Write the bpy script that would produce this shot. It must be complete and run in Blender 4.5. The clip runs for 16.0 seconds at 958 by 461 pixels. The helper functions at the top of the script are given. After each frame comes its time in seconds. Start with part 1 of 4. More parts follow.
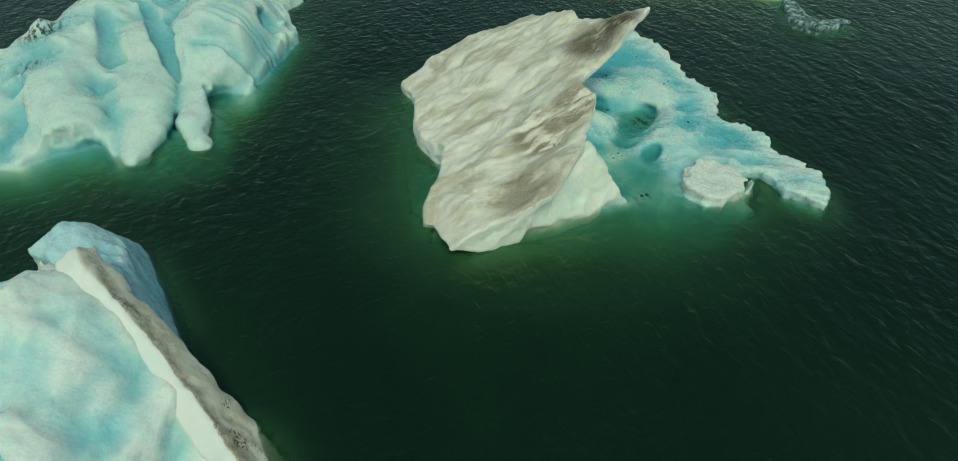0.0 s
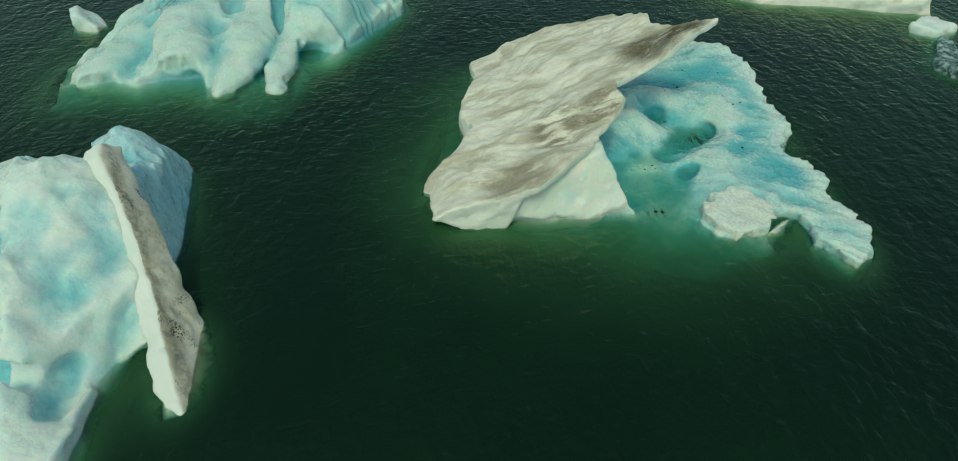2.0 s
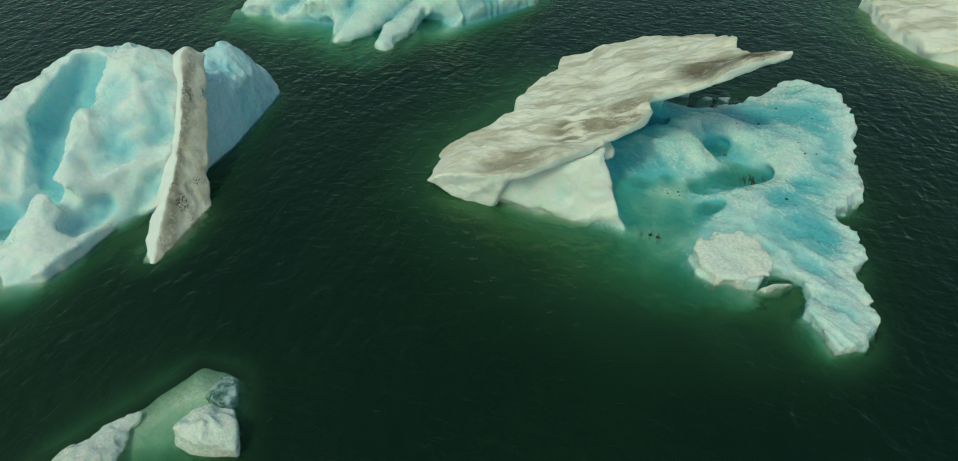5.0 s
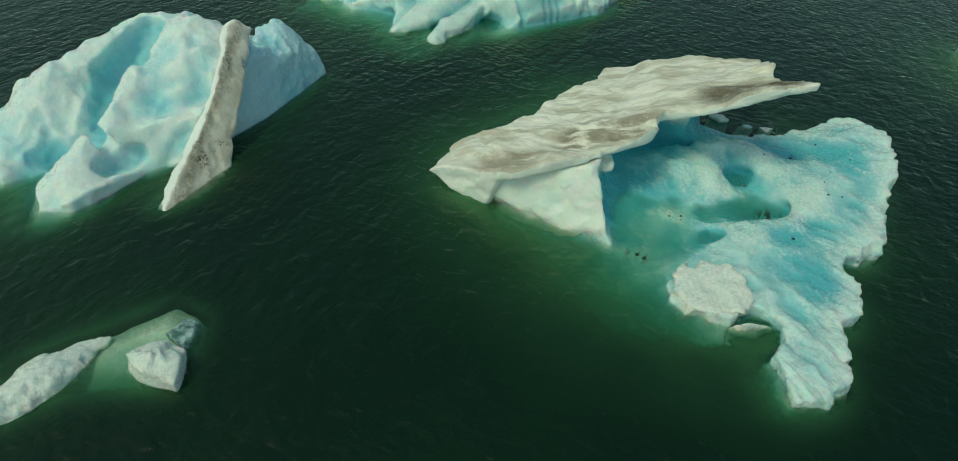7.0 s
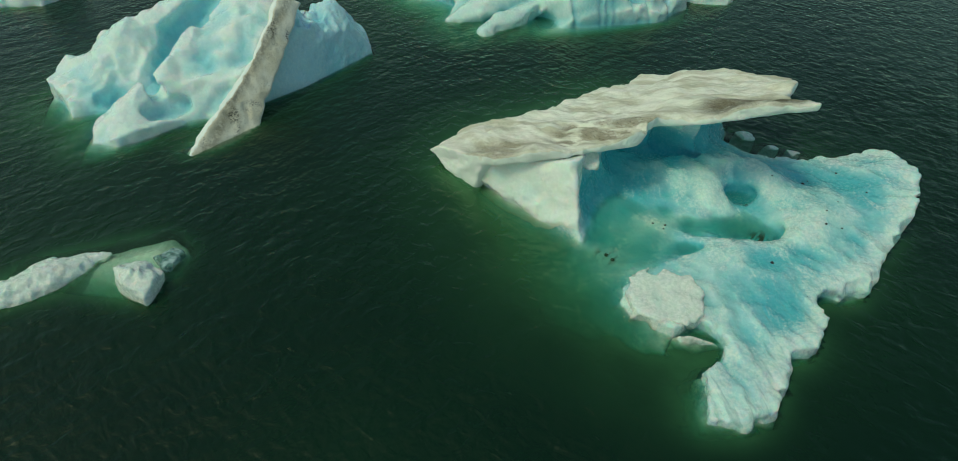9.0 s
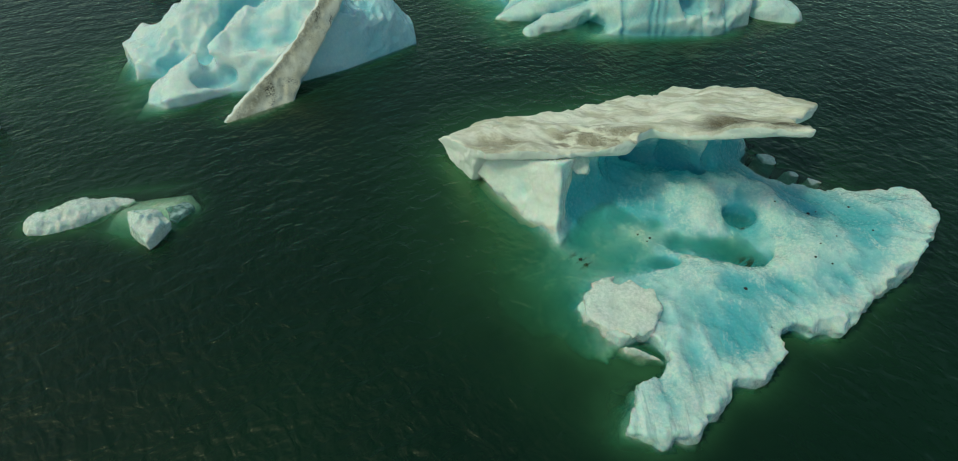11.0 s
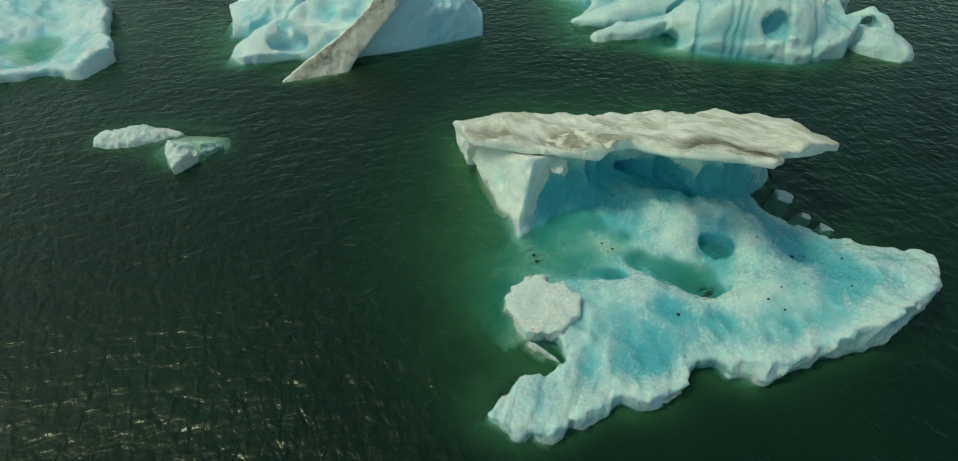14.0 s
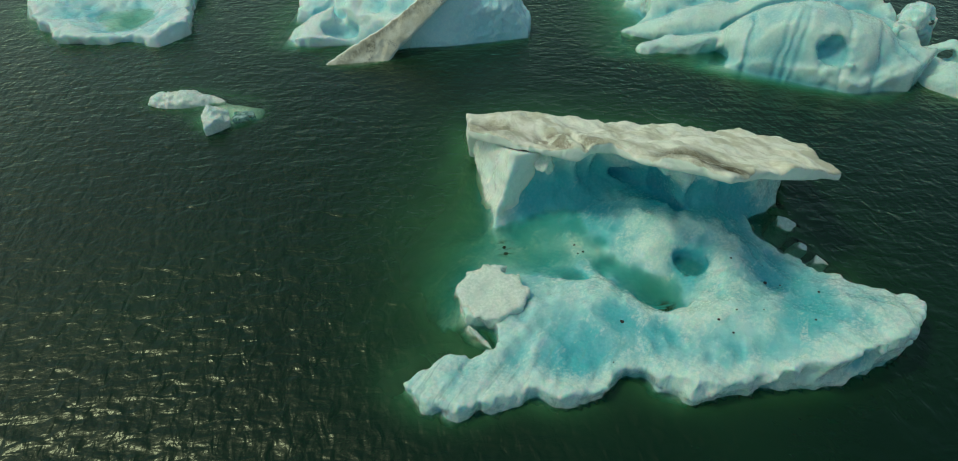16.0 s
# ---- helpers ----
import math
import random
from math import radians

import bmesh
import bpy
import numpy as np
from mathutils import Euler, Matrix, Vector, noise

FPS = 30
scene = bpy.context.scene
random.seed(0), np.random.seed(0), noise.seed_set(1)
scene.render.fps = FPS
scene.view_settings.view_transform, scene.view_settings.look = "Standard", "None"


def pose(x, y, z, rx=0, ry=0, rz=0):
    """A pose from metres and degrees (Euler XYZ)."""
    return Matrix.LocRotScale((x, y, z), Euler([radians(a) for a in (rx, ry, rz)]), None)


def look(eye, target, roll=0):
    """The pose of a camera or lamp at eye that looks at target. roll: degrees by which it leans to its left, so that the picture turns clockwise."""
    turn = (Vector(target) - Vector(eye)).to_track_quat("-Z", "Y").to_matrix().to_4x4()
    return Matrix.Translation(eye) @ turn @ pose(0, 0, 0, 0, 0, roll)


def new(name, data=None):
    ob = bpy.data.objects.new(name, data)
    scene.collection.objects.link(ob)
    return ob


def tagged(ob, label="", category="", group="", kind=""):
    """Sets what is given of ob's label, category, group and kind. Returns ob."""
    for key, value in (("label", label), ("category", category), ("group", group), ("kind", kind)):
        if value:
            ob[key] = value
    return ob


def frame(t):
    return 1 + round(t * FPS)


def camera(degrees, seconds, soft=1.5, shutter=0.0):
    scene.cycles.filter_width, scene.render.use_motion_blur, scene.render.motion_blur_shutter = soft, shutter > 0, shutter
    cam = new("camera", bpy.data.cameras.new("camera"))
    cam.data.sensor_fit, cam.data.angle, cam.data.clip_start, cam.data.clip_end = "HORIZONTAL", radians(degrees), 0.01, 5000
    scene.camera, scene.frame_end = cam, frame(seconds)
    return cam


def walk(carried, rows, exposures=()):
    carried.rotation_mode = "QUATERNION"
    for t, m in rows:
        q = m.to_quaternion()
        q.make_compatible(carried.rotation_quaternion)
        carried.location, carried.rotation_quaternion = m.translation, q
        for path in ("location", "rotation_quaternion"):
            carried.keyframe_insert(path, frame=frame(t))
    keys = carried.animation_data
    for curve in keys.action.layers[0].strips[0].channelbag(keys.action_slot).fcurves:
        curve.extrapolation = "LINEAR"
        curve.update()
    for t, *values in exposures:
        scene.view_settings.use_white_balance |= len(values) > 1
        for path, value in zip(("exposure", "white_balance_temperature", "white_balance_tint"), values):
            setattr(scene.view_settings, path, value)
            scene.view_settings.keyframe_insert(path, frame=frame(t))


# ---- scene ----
import itertools

cam = camera(76.3, 16.0, soft=0.95)
PATH = [
    (0, (0.934, -0.076, 9.791), (0.857, 1.421, 8.466), 1.2),
    (0.5, (1.904, -0.094, 9.758), (1.707, 1.389, 8.431), 1.2),
    (1, (2.901, -0.062, 9.722), (2.581, 1.399, 8.393), 1.0),
    (1.5, (3.893, 0.054, 9.707), (3.45, 1.481, 8.377), 0.9),
    (2, (4.926, 0.284, 9.699), (4.359, 1.663, 8.367), 0.6),
    (2.5, (5.891, 0.516, 9.705), (5.22, 1.844, 8.369), 0.7),
    (3, (6.853, 0.836, 9.646), (6.078, 2.109, 8.312), 0.7),
    (3.5, (7.695, 1.228, 9.584), (6.823, 2.44, 8.254), 0.7),
    (4, (8.461, 1.618, 9.555), (7.502, 2.766, 8.227), 0.7),
    (4.5, (9.167, 2.035, 9.492), (8.129, 3.119, 8.169), 0.7),
    (5, (9.697, 2.451, 9.523), (8.602, 3.475, 8.2), 0.9),
    (7.5, (11.997, 4.866, 9.478), (10.67, 5.589, 8.168), 1.7),
    (8, (12.567, 5.453, 9.453), (11.203, 6.106, 8.145), 1.7),
    (8.5, (12.965, 6.062, 9.506), (11.57, 6.635, 8.193), 1.7),
    (9, (13.346, 6.704, 9.474), (11.917, 7.196, 8.163), 1.6),
    (11.5, (14.55, 9.677, 9.712), (13.054, 9.821, 8.392), 1.5),
    (12, (14.739, 10.344, 9.722), (13.237, 10.417, 8.403), 1.5),
    (12.5, (14.903, 11.108, 9.721), (13.398, 11.097, 8.404), 1.3),
    (13, (14.999, 11.864, 9.715), (13.496, 11.77, 8.399), 1.1),
    (13.5, (15.055, 12.572, 9.704), (13.555, 12.402, 8.391), 1.0),
    (14, (15.063, 13.273, 9.728), (13.576, 13.027, 8.414), 0.9),
    (14.5, (15.063, 14.014, 9.696), (13.588, 13.691, 8.385), 0.8),
    (15, (15.02, 14.719, 9.702), (13.56, 14.323, 8.395), 0.8),
    (15.5, (14.968, 15.465, 9.702), (13.527, 14.988, 8.399), 0.8),
    (16, (14.896, 16.204, 9.608), (13.473, 15.653, 8.315), 0.6),
]
walk(cam, [(t, look(eye, target, roll)) for t, eye, target, roll in PATH], [(0, -0.62, 6900, -17.0), (16, -0.62, 6800, -17.0)])

# ---- light ----
SUN_AZIMUTH, SUN_ELEVATION = 280.0, 58.0   # degrees counter-clockwise from +x; above the horizon
world = bpy.data.worlds.new("hazy_sky")
scene.world = world
world.use_nodes = True
wn = world.node_tree.nodes
sky = wn.new("ShaderNodeTexSky")
sky.sky_type, sky.sun_disc = "NISHITA", False
sky.sun_elevation, sky.sun_rotation = radians(SUN_ELEVATION), radians(90 - SUN_AZIMUTH)
sky.air_density, sky.dust_density, sky.ozone_density = 1.0, 2.5, 1.0
wn["Background"].inputs["Strength"].default_value = 0.148
world.node_tree.links.new(sky.outputs[0], wn["Background"].inputs["Color"])
sun = new("sun", bpy.data.lights.new("sun", "SUN"))
sun.data.energy, sun.data.angle, sun.data.color = 1.6, radians(11.0), (1.0, 0.91, 0.74)
a, e = radians(SUN_AZIMUTH), radians(SUN_ELEVATION)
sun.matrix_world = look((40 * math.cos(a) * math.cos(e), 40 * math.sin(a) * math.cos(e), 40 * math.sin(e)), (0, 0, 0))


# ---- materials ----
class Nodes:
    """A short hand for the nodes of one material."""

    def __init__(self, name):
        self.mat = bpy.data.materials.new(name)
        self.mat.use_nodes = True
        self.tree = self.mat.node_tree
        self.tree.nodes.clear()
        self.out = self.tree.nodes.new("ShaderNodeOutputMaterial")
        self.place = self.add("ShaderNodeNewGeometry").outputs["Position"]

    def add(self, kind, **sockets):
        node = self.tree.nodes.new(kind)
        for key, value in sockets.items():
            self.put(node.inputs[key.replace("_", " ")], value)
        return node

    def put(self, socket, value):
        if isinstance(value, bpy.types.NodeSocket):
            self.tree.links.new(value, socket)
        else:
            socket.default_value = value

    def noise(self, scale, detail=4.0, rough=0.55, stretch=None, turn=0.0, distort=0.0, place=None):
        source = place or self.place
        if stretch:
            m = self.add("ShaderNodeMapping")
            m.vector_type = "TEXTURE"
            m.inputs["Rotation"].default_value = (0, 0, radians(turn))
            m.inputs["Scale"].default_value = stretch
            self.put(m.inputs["Vector"], source)
            source = m.outputs[0]
        n = self.add("ShaderNodeTexNoise", Vector=source, Scale=scale, Detail=detail, Roughness=rough, Distortion=distort)
        return n.outputs["Fac"]

    def ramp(self, fac, low, high, a=0.0, b=1.0):
        n = self.add("ShaderNodeMapRange")
        n.interpolation_type = "SMOOTHSTEP"
        for key, value in zip(("Value", "From Min", "From Max", "To Min", "To Max"), (fac, low, high, a, b)):
            self.put(n.inputs[key], value)
        return n.outputs[0]

    def mix(self, fac, a, b, mode="MIX"):
        n = self.add("ShaderNodeMix")
        n.data_type, n.blend_type = "RGBA", mode
        self.put(n.inputs["Factor"], fac)
        for key, value in (("A", a), ("B", b)):
            socket = [s for s in n.inputs if s.name == key and s.type == "RGBA"][0]
            self.put(socket, (*value, 1.0) if isinstance(value, tuple) else value)
        return [s for s in n.outputs if s.type == "RGBA"][0]

    def math(self, op, a, b=0.0):
        n = self.add("ShaderNodeMath")
        n.operation = op
        self.put(n.inputs[0], a)
        self.put(n.inputs[1], b)
        return n.outputs[0]

    def bump(self, height, strength, distance, normal=None):
        n = self.add("ShaderNodeBump", Height=height, Strength=strength, Distance=distance)
        if normal:
            self.put(n.inputs["Normal"], normal)
        return n.outputs[0]

    def axis(self, index):
        return self.add("ShaderNodeSeparateXYZ", Vector=self.place).outputs[index]

    def spot(self, centre, radius, soft):
        """1 near a place in plan, fading to 0 past the radius."""
        n = self.add("ShaderNodeVectorMath")
        n.operation = "DISTANCE"
        flat = self.add("ShaderNodeCombineXYZ", X=self.axis(0), Y=self.axis(1))
        self.put(n.inputs[0], flat.outputs[0])
        n.inputs[1].default_value = (*centre, 0)
        return self.ramp(n.outputs["Value"], radius + soft, radius, 0.0, 1.0)

    def done(self, shader):
        self.tree.links.new(shader, self.out.inputs[0])
        return self.mat


def ice_material(name, white, blue, deep, share, dirt=0.0, stains=(), runnels=0.0, frost=0.6, glow=0.3, relief=1.0):
    """Glacier ice: a pale weathered crust on the proud parts over clear turquoise ice, hollows painted darker as shade,
    with bubbles, ablation cups and a little silt.
    """
    n = Nodes(name)
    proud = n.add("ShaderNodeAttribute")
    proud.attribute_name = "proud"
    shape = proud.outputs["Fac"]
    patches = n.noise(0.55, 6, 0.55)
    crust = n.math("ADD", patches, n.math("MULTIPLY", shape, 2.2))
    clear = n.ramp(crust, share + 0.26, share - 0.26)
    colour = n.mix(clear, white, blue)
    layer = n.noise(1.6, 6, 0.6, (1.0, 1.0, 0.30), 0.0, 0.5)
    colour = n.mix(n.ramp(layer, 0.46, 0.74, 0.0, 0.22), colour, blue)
    # concave places get a darker blue: shade painted into the ice colour
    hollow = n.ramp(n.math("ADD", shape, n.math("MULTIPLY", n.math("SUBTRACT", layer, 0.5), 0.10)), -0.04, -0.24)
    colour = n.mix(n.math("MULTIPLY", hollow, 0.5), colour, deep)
    grain = n.noise(13.0, 8, 0.72)
    pits = n.noise(34.0, 4, 0.7)
    rime = n.math("MULTIPLY", n.ramp(grain, 0.38, 0.60), n.ramp(n.math("ADD", n.noise(1.5, 8, 0.72, (1.5, 0.6, 1.0), -20.0, 0.6), n.math("MULTIPLY", shape, 1.5)), 0.50, 0.66, 0.03, frost))
    colour = n.mix(n.ramp(n.noise(5.0, 8, 0.75, None, 0.0, 0.6), 0.47, 0.34, 0.0, 0.16), colour, blue)
    colour = n.mix(rime, colour, (0.86, 0.92, 0.86))
    colour = n.mix(n.math("MULTIPLY", n.ramp(pits, 0.56, 0.68), n.ramp(rime, 0.02, 0.4, 0.02, 0.22)), colour, blue)
    if runnels:
        runnel = n.ramp(n.noise(2.6, 4, 0.6, (3.5, 0.42, 1.0), -8.0, 0.3), 0.55, 0.66, 0.0, runnels)
        colour = n.mix(n.math("MULTIPLY", runnel, n.ramp(n.axis(0), 5.8, 8.2, 0.0, 1.0)), colour, (0.22, 0.42, 0.43))
    for centre, radius, soft in stains:
        dark = n.math("MULTIPLY", n.spot(centre, radius, soft), n.ramp(n.noise(3.5, 4, 0.6, (0.5, 1.6, 1.0), 30.0), 0.44, 0.58))
        colour = n.mix(dark, colour, (0.06, 0.075, 0.06))
    if dirt:
        silt = n.math("MULTIPLY", n.noise(0.9, 6, 0.65), n.noise(9.0, 5, 0.7))
        colour = n.mix(n.ramp(silt, 0.27, 0.40, 0.0, dirt), colour, (0.20, 0.17, 0.12))
    cups = n.noise(2.8, 8, 0.62)
    crumb = n.noise(7.0, 8, 0.72, None, 0.0, 0.6)
    normal = n.bump(cups, 0.6 * relief, 0.13)
    normal = n.bump(crumb, 0.36 * relief, 0.045, normal)
    normal = n.bump(grain, n.ramp(rime, 0.0, 0.4, 0.3, 0.8), 0.03, normal)
    normal = n.bump(pits, n.ramp(rime, 0.0, 0.4, 0.08, 0.7), 0.012, normal)
    shade = n.add("ShaderNodeBsdfPrincipled", Base_Color=colour, Roughness=n.ramp(grain, 0.3, 0.7, 0.10, 0.36), IOR=1.31, Normal=normal,
                  Subsurface_Weight=glow, Subsurface_Radius=(0.03, 0.20, 0.30), Subsurface_Scale=1.0)
    return n.done(shade.outputs[0])


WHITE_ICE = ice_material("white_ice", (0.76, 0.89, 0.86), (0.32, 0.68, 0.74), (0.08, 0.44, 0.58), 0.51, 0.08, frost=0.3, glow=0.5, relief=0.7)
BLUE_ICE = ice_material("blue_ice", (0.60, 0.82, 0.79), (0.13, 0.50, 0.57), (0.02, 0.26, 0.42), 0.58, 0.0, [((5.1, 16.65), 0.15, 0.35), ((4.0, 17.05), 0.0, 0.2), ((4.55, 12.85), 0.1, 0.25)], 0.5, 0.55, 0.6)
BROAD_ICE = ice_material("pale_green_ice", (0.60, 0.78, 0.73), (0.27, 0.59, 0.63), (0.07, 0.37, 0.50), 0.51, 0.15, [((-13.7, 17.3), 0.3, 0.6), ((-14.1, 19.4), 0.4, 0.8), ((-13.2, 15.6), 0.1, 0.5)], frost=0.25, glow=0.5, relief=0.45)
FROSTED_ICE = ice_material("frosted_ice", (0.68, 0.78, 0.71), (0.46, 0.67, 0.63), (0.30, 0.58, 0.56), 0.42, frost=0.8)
# whiter ice for the prow of the wall
PROW_ICE = ice_material("white_prow_ice", (0.80, 0.88, 0.81), (0.54, 0.78, 0.75), (0.4, 0.7, 0.72), 0.44, frost=0.4, glow=0.45, relief=0.7)
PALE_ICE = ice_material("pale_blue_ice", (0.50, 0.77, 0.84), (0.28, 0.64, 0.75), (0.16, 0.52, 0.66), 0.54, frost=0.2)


def cap_material():
    """Cream firn with brown silt in streaks that run along the dip, heaviest near the high point."""
    n = Nodes("silty_firn")
    streak = n.noise(1.1, 7, 0.62, (2.0, 0.85, 1.0), 33.0, 0.9)
    fine = n.noise(16.0, 6, 0.7)
    colour = n.mix(n.ramp(streak, 0.40, 0.62), (0.86, 0.86, 0.75), (0.58, 0.56, 0.43))
    patchy = n.ramp(n.noise(2.4, 7, 0.7, (1.8, 0.8, 1.0), 50.0, 0.2), 0.28, 0.50)
    heavy = n.math("MULTIPLY", n.math("MAXIMUM", n.spot((3.85, 16.95), 0.35, 0.5), n.math("MULTIPLY", n.spot((3.2, 16.5), 0.45, 0.7), 0.85)), patchy)
    line = n.math("MULTIPLY", n.math("MAXIMUM", n.spot((2.6, 13.85), 0.40, 0.5), n.spot((1.7, 13.3), 0.40, 0.6)), n.ramp(n.noise(2.4, 5, 0.6, (3.0, 0.5, 1.0), 28.0), 0.40, 0.58))
    low = n.math("MULTIPLY", n.spot((1.5, 11.15), 0.35, 0.8), patchy)
    colour = n.mix(n.math("MULTIPLY", heavy, n.ramp(fine, 0.30, 0.60, 0.75, 1.0)), colour, (0.085, 0.065, 0.028))
    colour = n.mix(n.math("MULTIPLY", line, 0.75), colour, (0.20, 0.17, 0.11))
    colour = n.mix(n.math("MULTIPLY", low, 0.65), colour, (0.24, 0.19, 0.10))
    colour = n.mix(n.ramp(fine, 0.55, 0.75, 0.0, 0.35), colour, (0.36, 0.34, 0.28))
    speck = n.math("MULTIPLY", n.ramp(n.noise(38.0, 3, 0.6), 0.56, 0.64), n.ramp(n.math("MAXIMUM", heavy, n.math("MAXIMUM", low, line)), 0.1, 0.7, 0.08, 0.8))
    colour = n.mix(speck, colour, (0.05, 0.04, 0.025))
    rise = n.add("ShaderNodeSeparateXYZ", Vector=n.add("ShaderNodeNewGeometry").outputs["Normal"]).outputs[2]
    colour = n.mix(n.ramp(n.math("ADD", rise, n.math("MULTIPLY", fine, 0.3)), 0.30, 0.72), (0.84, 0.89, 0.82), colour)
    normal = n.bump(n.noise(1.8, 7, 0.62, (1.5, 0.8, 1.0), 33.0), 0.7, 0.16)
    normal = n.bump(n.noise(30.0, 5, 0.75), 0.4, 0.015, n.bump(fine, 0.4, 0.03, normal))
    return n.done(n.add("ShaderNodeBsdfPrincipled", Base_Color=colour, Roughness=0.7, IOR=1.31, Normal=normal,
                        Subsurface_Weight=0.25, Subsurface_Radius=(0.05, 0.08, 0.06), Subsurface_Scale=1.0).outputs[0])


CAP = cap_material()


def band_material():
    """White ice whose outer face, facing east, keeps a grey-brown silt layer with black grit."""
    n = Nodes("silt_band")
    face = n.add("ShaderNodeVectorMath")
    face.operation = "DOT_PRODUCT"
    n.put(face.inputs[0], n.add("ShaderNodeNewGeometry").outputs["Normal"])
    face.inputs[1].default_value = (0.706, 0.456, 0.542)
    wide = n.noise(0.9, 6, 0.65)
    fine = n.noise(22.0, 6, 0.75)
    coat = n.math("ADD", face.outputs["Value"], n.math("MULTIPLY", n.noise(5.0, 4, 0.6), 0.5))
    dirty = n.mix(n.ramp(wide, 0.38, 0.62), (0.88, 0.85, 0.72), (0.70, 0.65, 0.49))
    dirty = n.mix(n.ramp(fine, 0.52, 0.68, 0.0, 0.36), dirty, (0.20, 0.17, 0.10))
    # a darker seam runs along the upper edge of the face
    lie = n.add("ShaderNodeVectorMath")
    lie.operation = "DOT_PRODUCT"
    n.put(lie.inputs[0], n.place)
    lie.inputs[1].default_value = (0.084, 0.706, -0.704)
    seam = n.math("ABSOLUTE", n.math("SUBTRACT", n.math("ADD", lie.outputs["Value"], n.math("MULTIPLY", n.noise(1.3, 3, 0.5), 0.3)), 2.89))
    dirty = n.mix(n.math("MULTIPLY", n.ramp(seam, 0.22, 0.03), n.ramp(n.noise(9.0, 5, 0.7), 0.36, 0.58, 0.1, 0.5)), dirty, (0.14, 0.11, 0.055))
    grit = n.math("MULTIPLY", n.ramp(n.noise(1.6, 3, 0.5), 0.54, 0.66), n.ramp(n.noise(30.0, 3, 0.6), 0.48, 0.58))
    dirty = n.mix(grit, dirty, (0.03, 0.03, 0.025))
    colour = n.mix(n.ramp(coat, 0.98, 1.14), (0.82, 0.88, 0.84), dirty)
    normal = n.bump(fine, 0.5, 0.03, n.bump(wide, 0.4, 0.12))
    return n.done(n.add("ShaderNodeBsdfPrincipled", Base_Color=colour, Roughness=0.75, Normal=normal).outputs[0])


BAND = band_material()


def water_material():
    """Silty green water: rippled gloss by Fresnel; light passes where the water over drowned ice is shallow, and is
    scattered back green where it is deep. A paler green glow round the ice is painted in.
    """
    n = Nodes("lake_water")
    swell = n.noise(1.5, 1, 0.4, (1.0, 2.4, 1.0), 20.0)
    ripple = n.noise(3.9, 2, 0.35, (1.0, 2.0, 1.0), 28.0, 0.6)
    cross = n.noise(4.6, 2, 0.4, (1.0, 1.9, 1.0), -58.0, 0.6)
    fine = n.noise(16.0, 2, 0.5, (1.0, 1.8, 1.0), 40.0, 0.3)
    calm = n.ramp(n.noise(0.09, 3, 0.5), 0.35, 0.65, 0.6, 1.0)
    normal = n.bump(swell, 1.0, 0.05)
    normal = n.bump(n.math("MULTIPLY", ripple, calm), 1.0, 0.060, normal)
    normal = n.bump(n.math("MULTIPLY", cross, calm), 1.0, 0.046, normal)
    normal = n.bump(fine, 0.9, 0.008, normal)
    fields = []
    for field in ("clarity", "wide_glow", "halo"):
        attribute = n.add("ShaderNodeAttribute")
        attribute.attribute_name = field
        fields.append(attribute.outputs["Fac"])
    clarity, wide_glow, halo = fields
    tint = n.add("ShaderNodeCombineColor", Red=n.math("POWER", clarity, 1.2), Green=n.math("POWER", clarity, 0.3), Blue=n.math("POWER", clarity, 0.6))
    cloud = n.noise(0.12, 4, 0.55)
    # wide green glow round the ice, painted into the water colour
    silty = n.math("MULTIPLY", wide_glow, n.ramp(n.noise(0.5, 4, 0.55), 0.3, 0.7, 0.7, 1.2))
    murk = n.mix(n.ramp(cloud, 0.35, 0.65), (0.0019, 0.0135, 0.0056), (0.0037, 0.0205, 0.0077))
    murk = n.mix(silty, murk, (0.030, 0.098, 0.036))
    # brighter green glow close to drowned ice, also painted into the colour
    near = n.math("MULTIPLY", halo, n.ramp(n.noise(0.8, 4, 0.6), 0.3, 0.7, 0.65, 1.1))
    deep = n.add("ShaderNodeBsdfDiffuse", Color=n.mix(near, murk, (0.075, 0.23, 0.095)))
    clear = n.add("ShaderNodeBsdfTransparent", Color=tint.outputs[0])
    column = n.add("ShaderNodeMixShader", Fac=n.math("POWER", clarity, 1.15))
    n.tree.links.new(deep.outputs[0], column.inputs[1])
    n.tree.links.new(clear.outputs[0], column.inputs[2])
    gloss = n.add("ShaderNodeBsdfGlossy", Color=(0.94, 1.0, 0.84, 1), Roughness=0.24, Normal=normal)
    fac = n.add("ShaderNodeFresnel", IOR=1.38, Normal=normal)
    both = n.add("ShaderNodeMixShader", Fac=fac.outputs[0])
    n.tree.links.new(column.outputs[0], both.inputs[1])
    n.tree.links.new(gloss.outputs[0], both.inputs[2])
    return n.done(both.outputs[0])


def plain_material(name, colour, rough, scale=6.0):
    n = Nodes(name)
    spots = n.noise(scale, 5, 0.6)
    dark = tuple(c * 0.55 for c in colour)
    shade = n.add("ShaderNodeBsdfPrincipled", Base_Color=n.mix(n.ramp(spots, 0.35, 0.65), dark, colour), Roughness=rough, Normal=n.bump(spots, 0.4, 0.02))
    return n.done(shade.outputs[0])


STONE = plain_material("dark_basalt", (0.035, 0.035, 0.035), 0.85, 40.0)


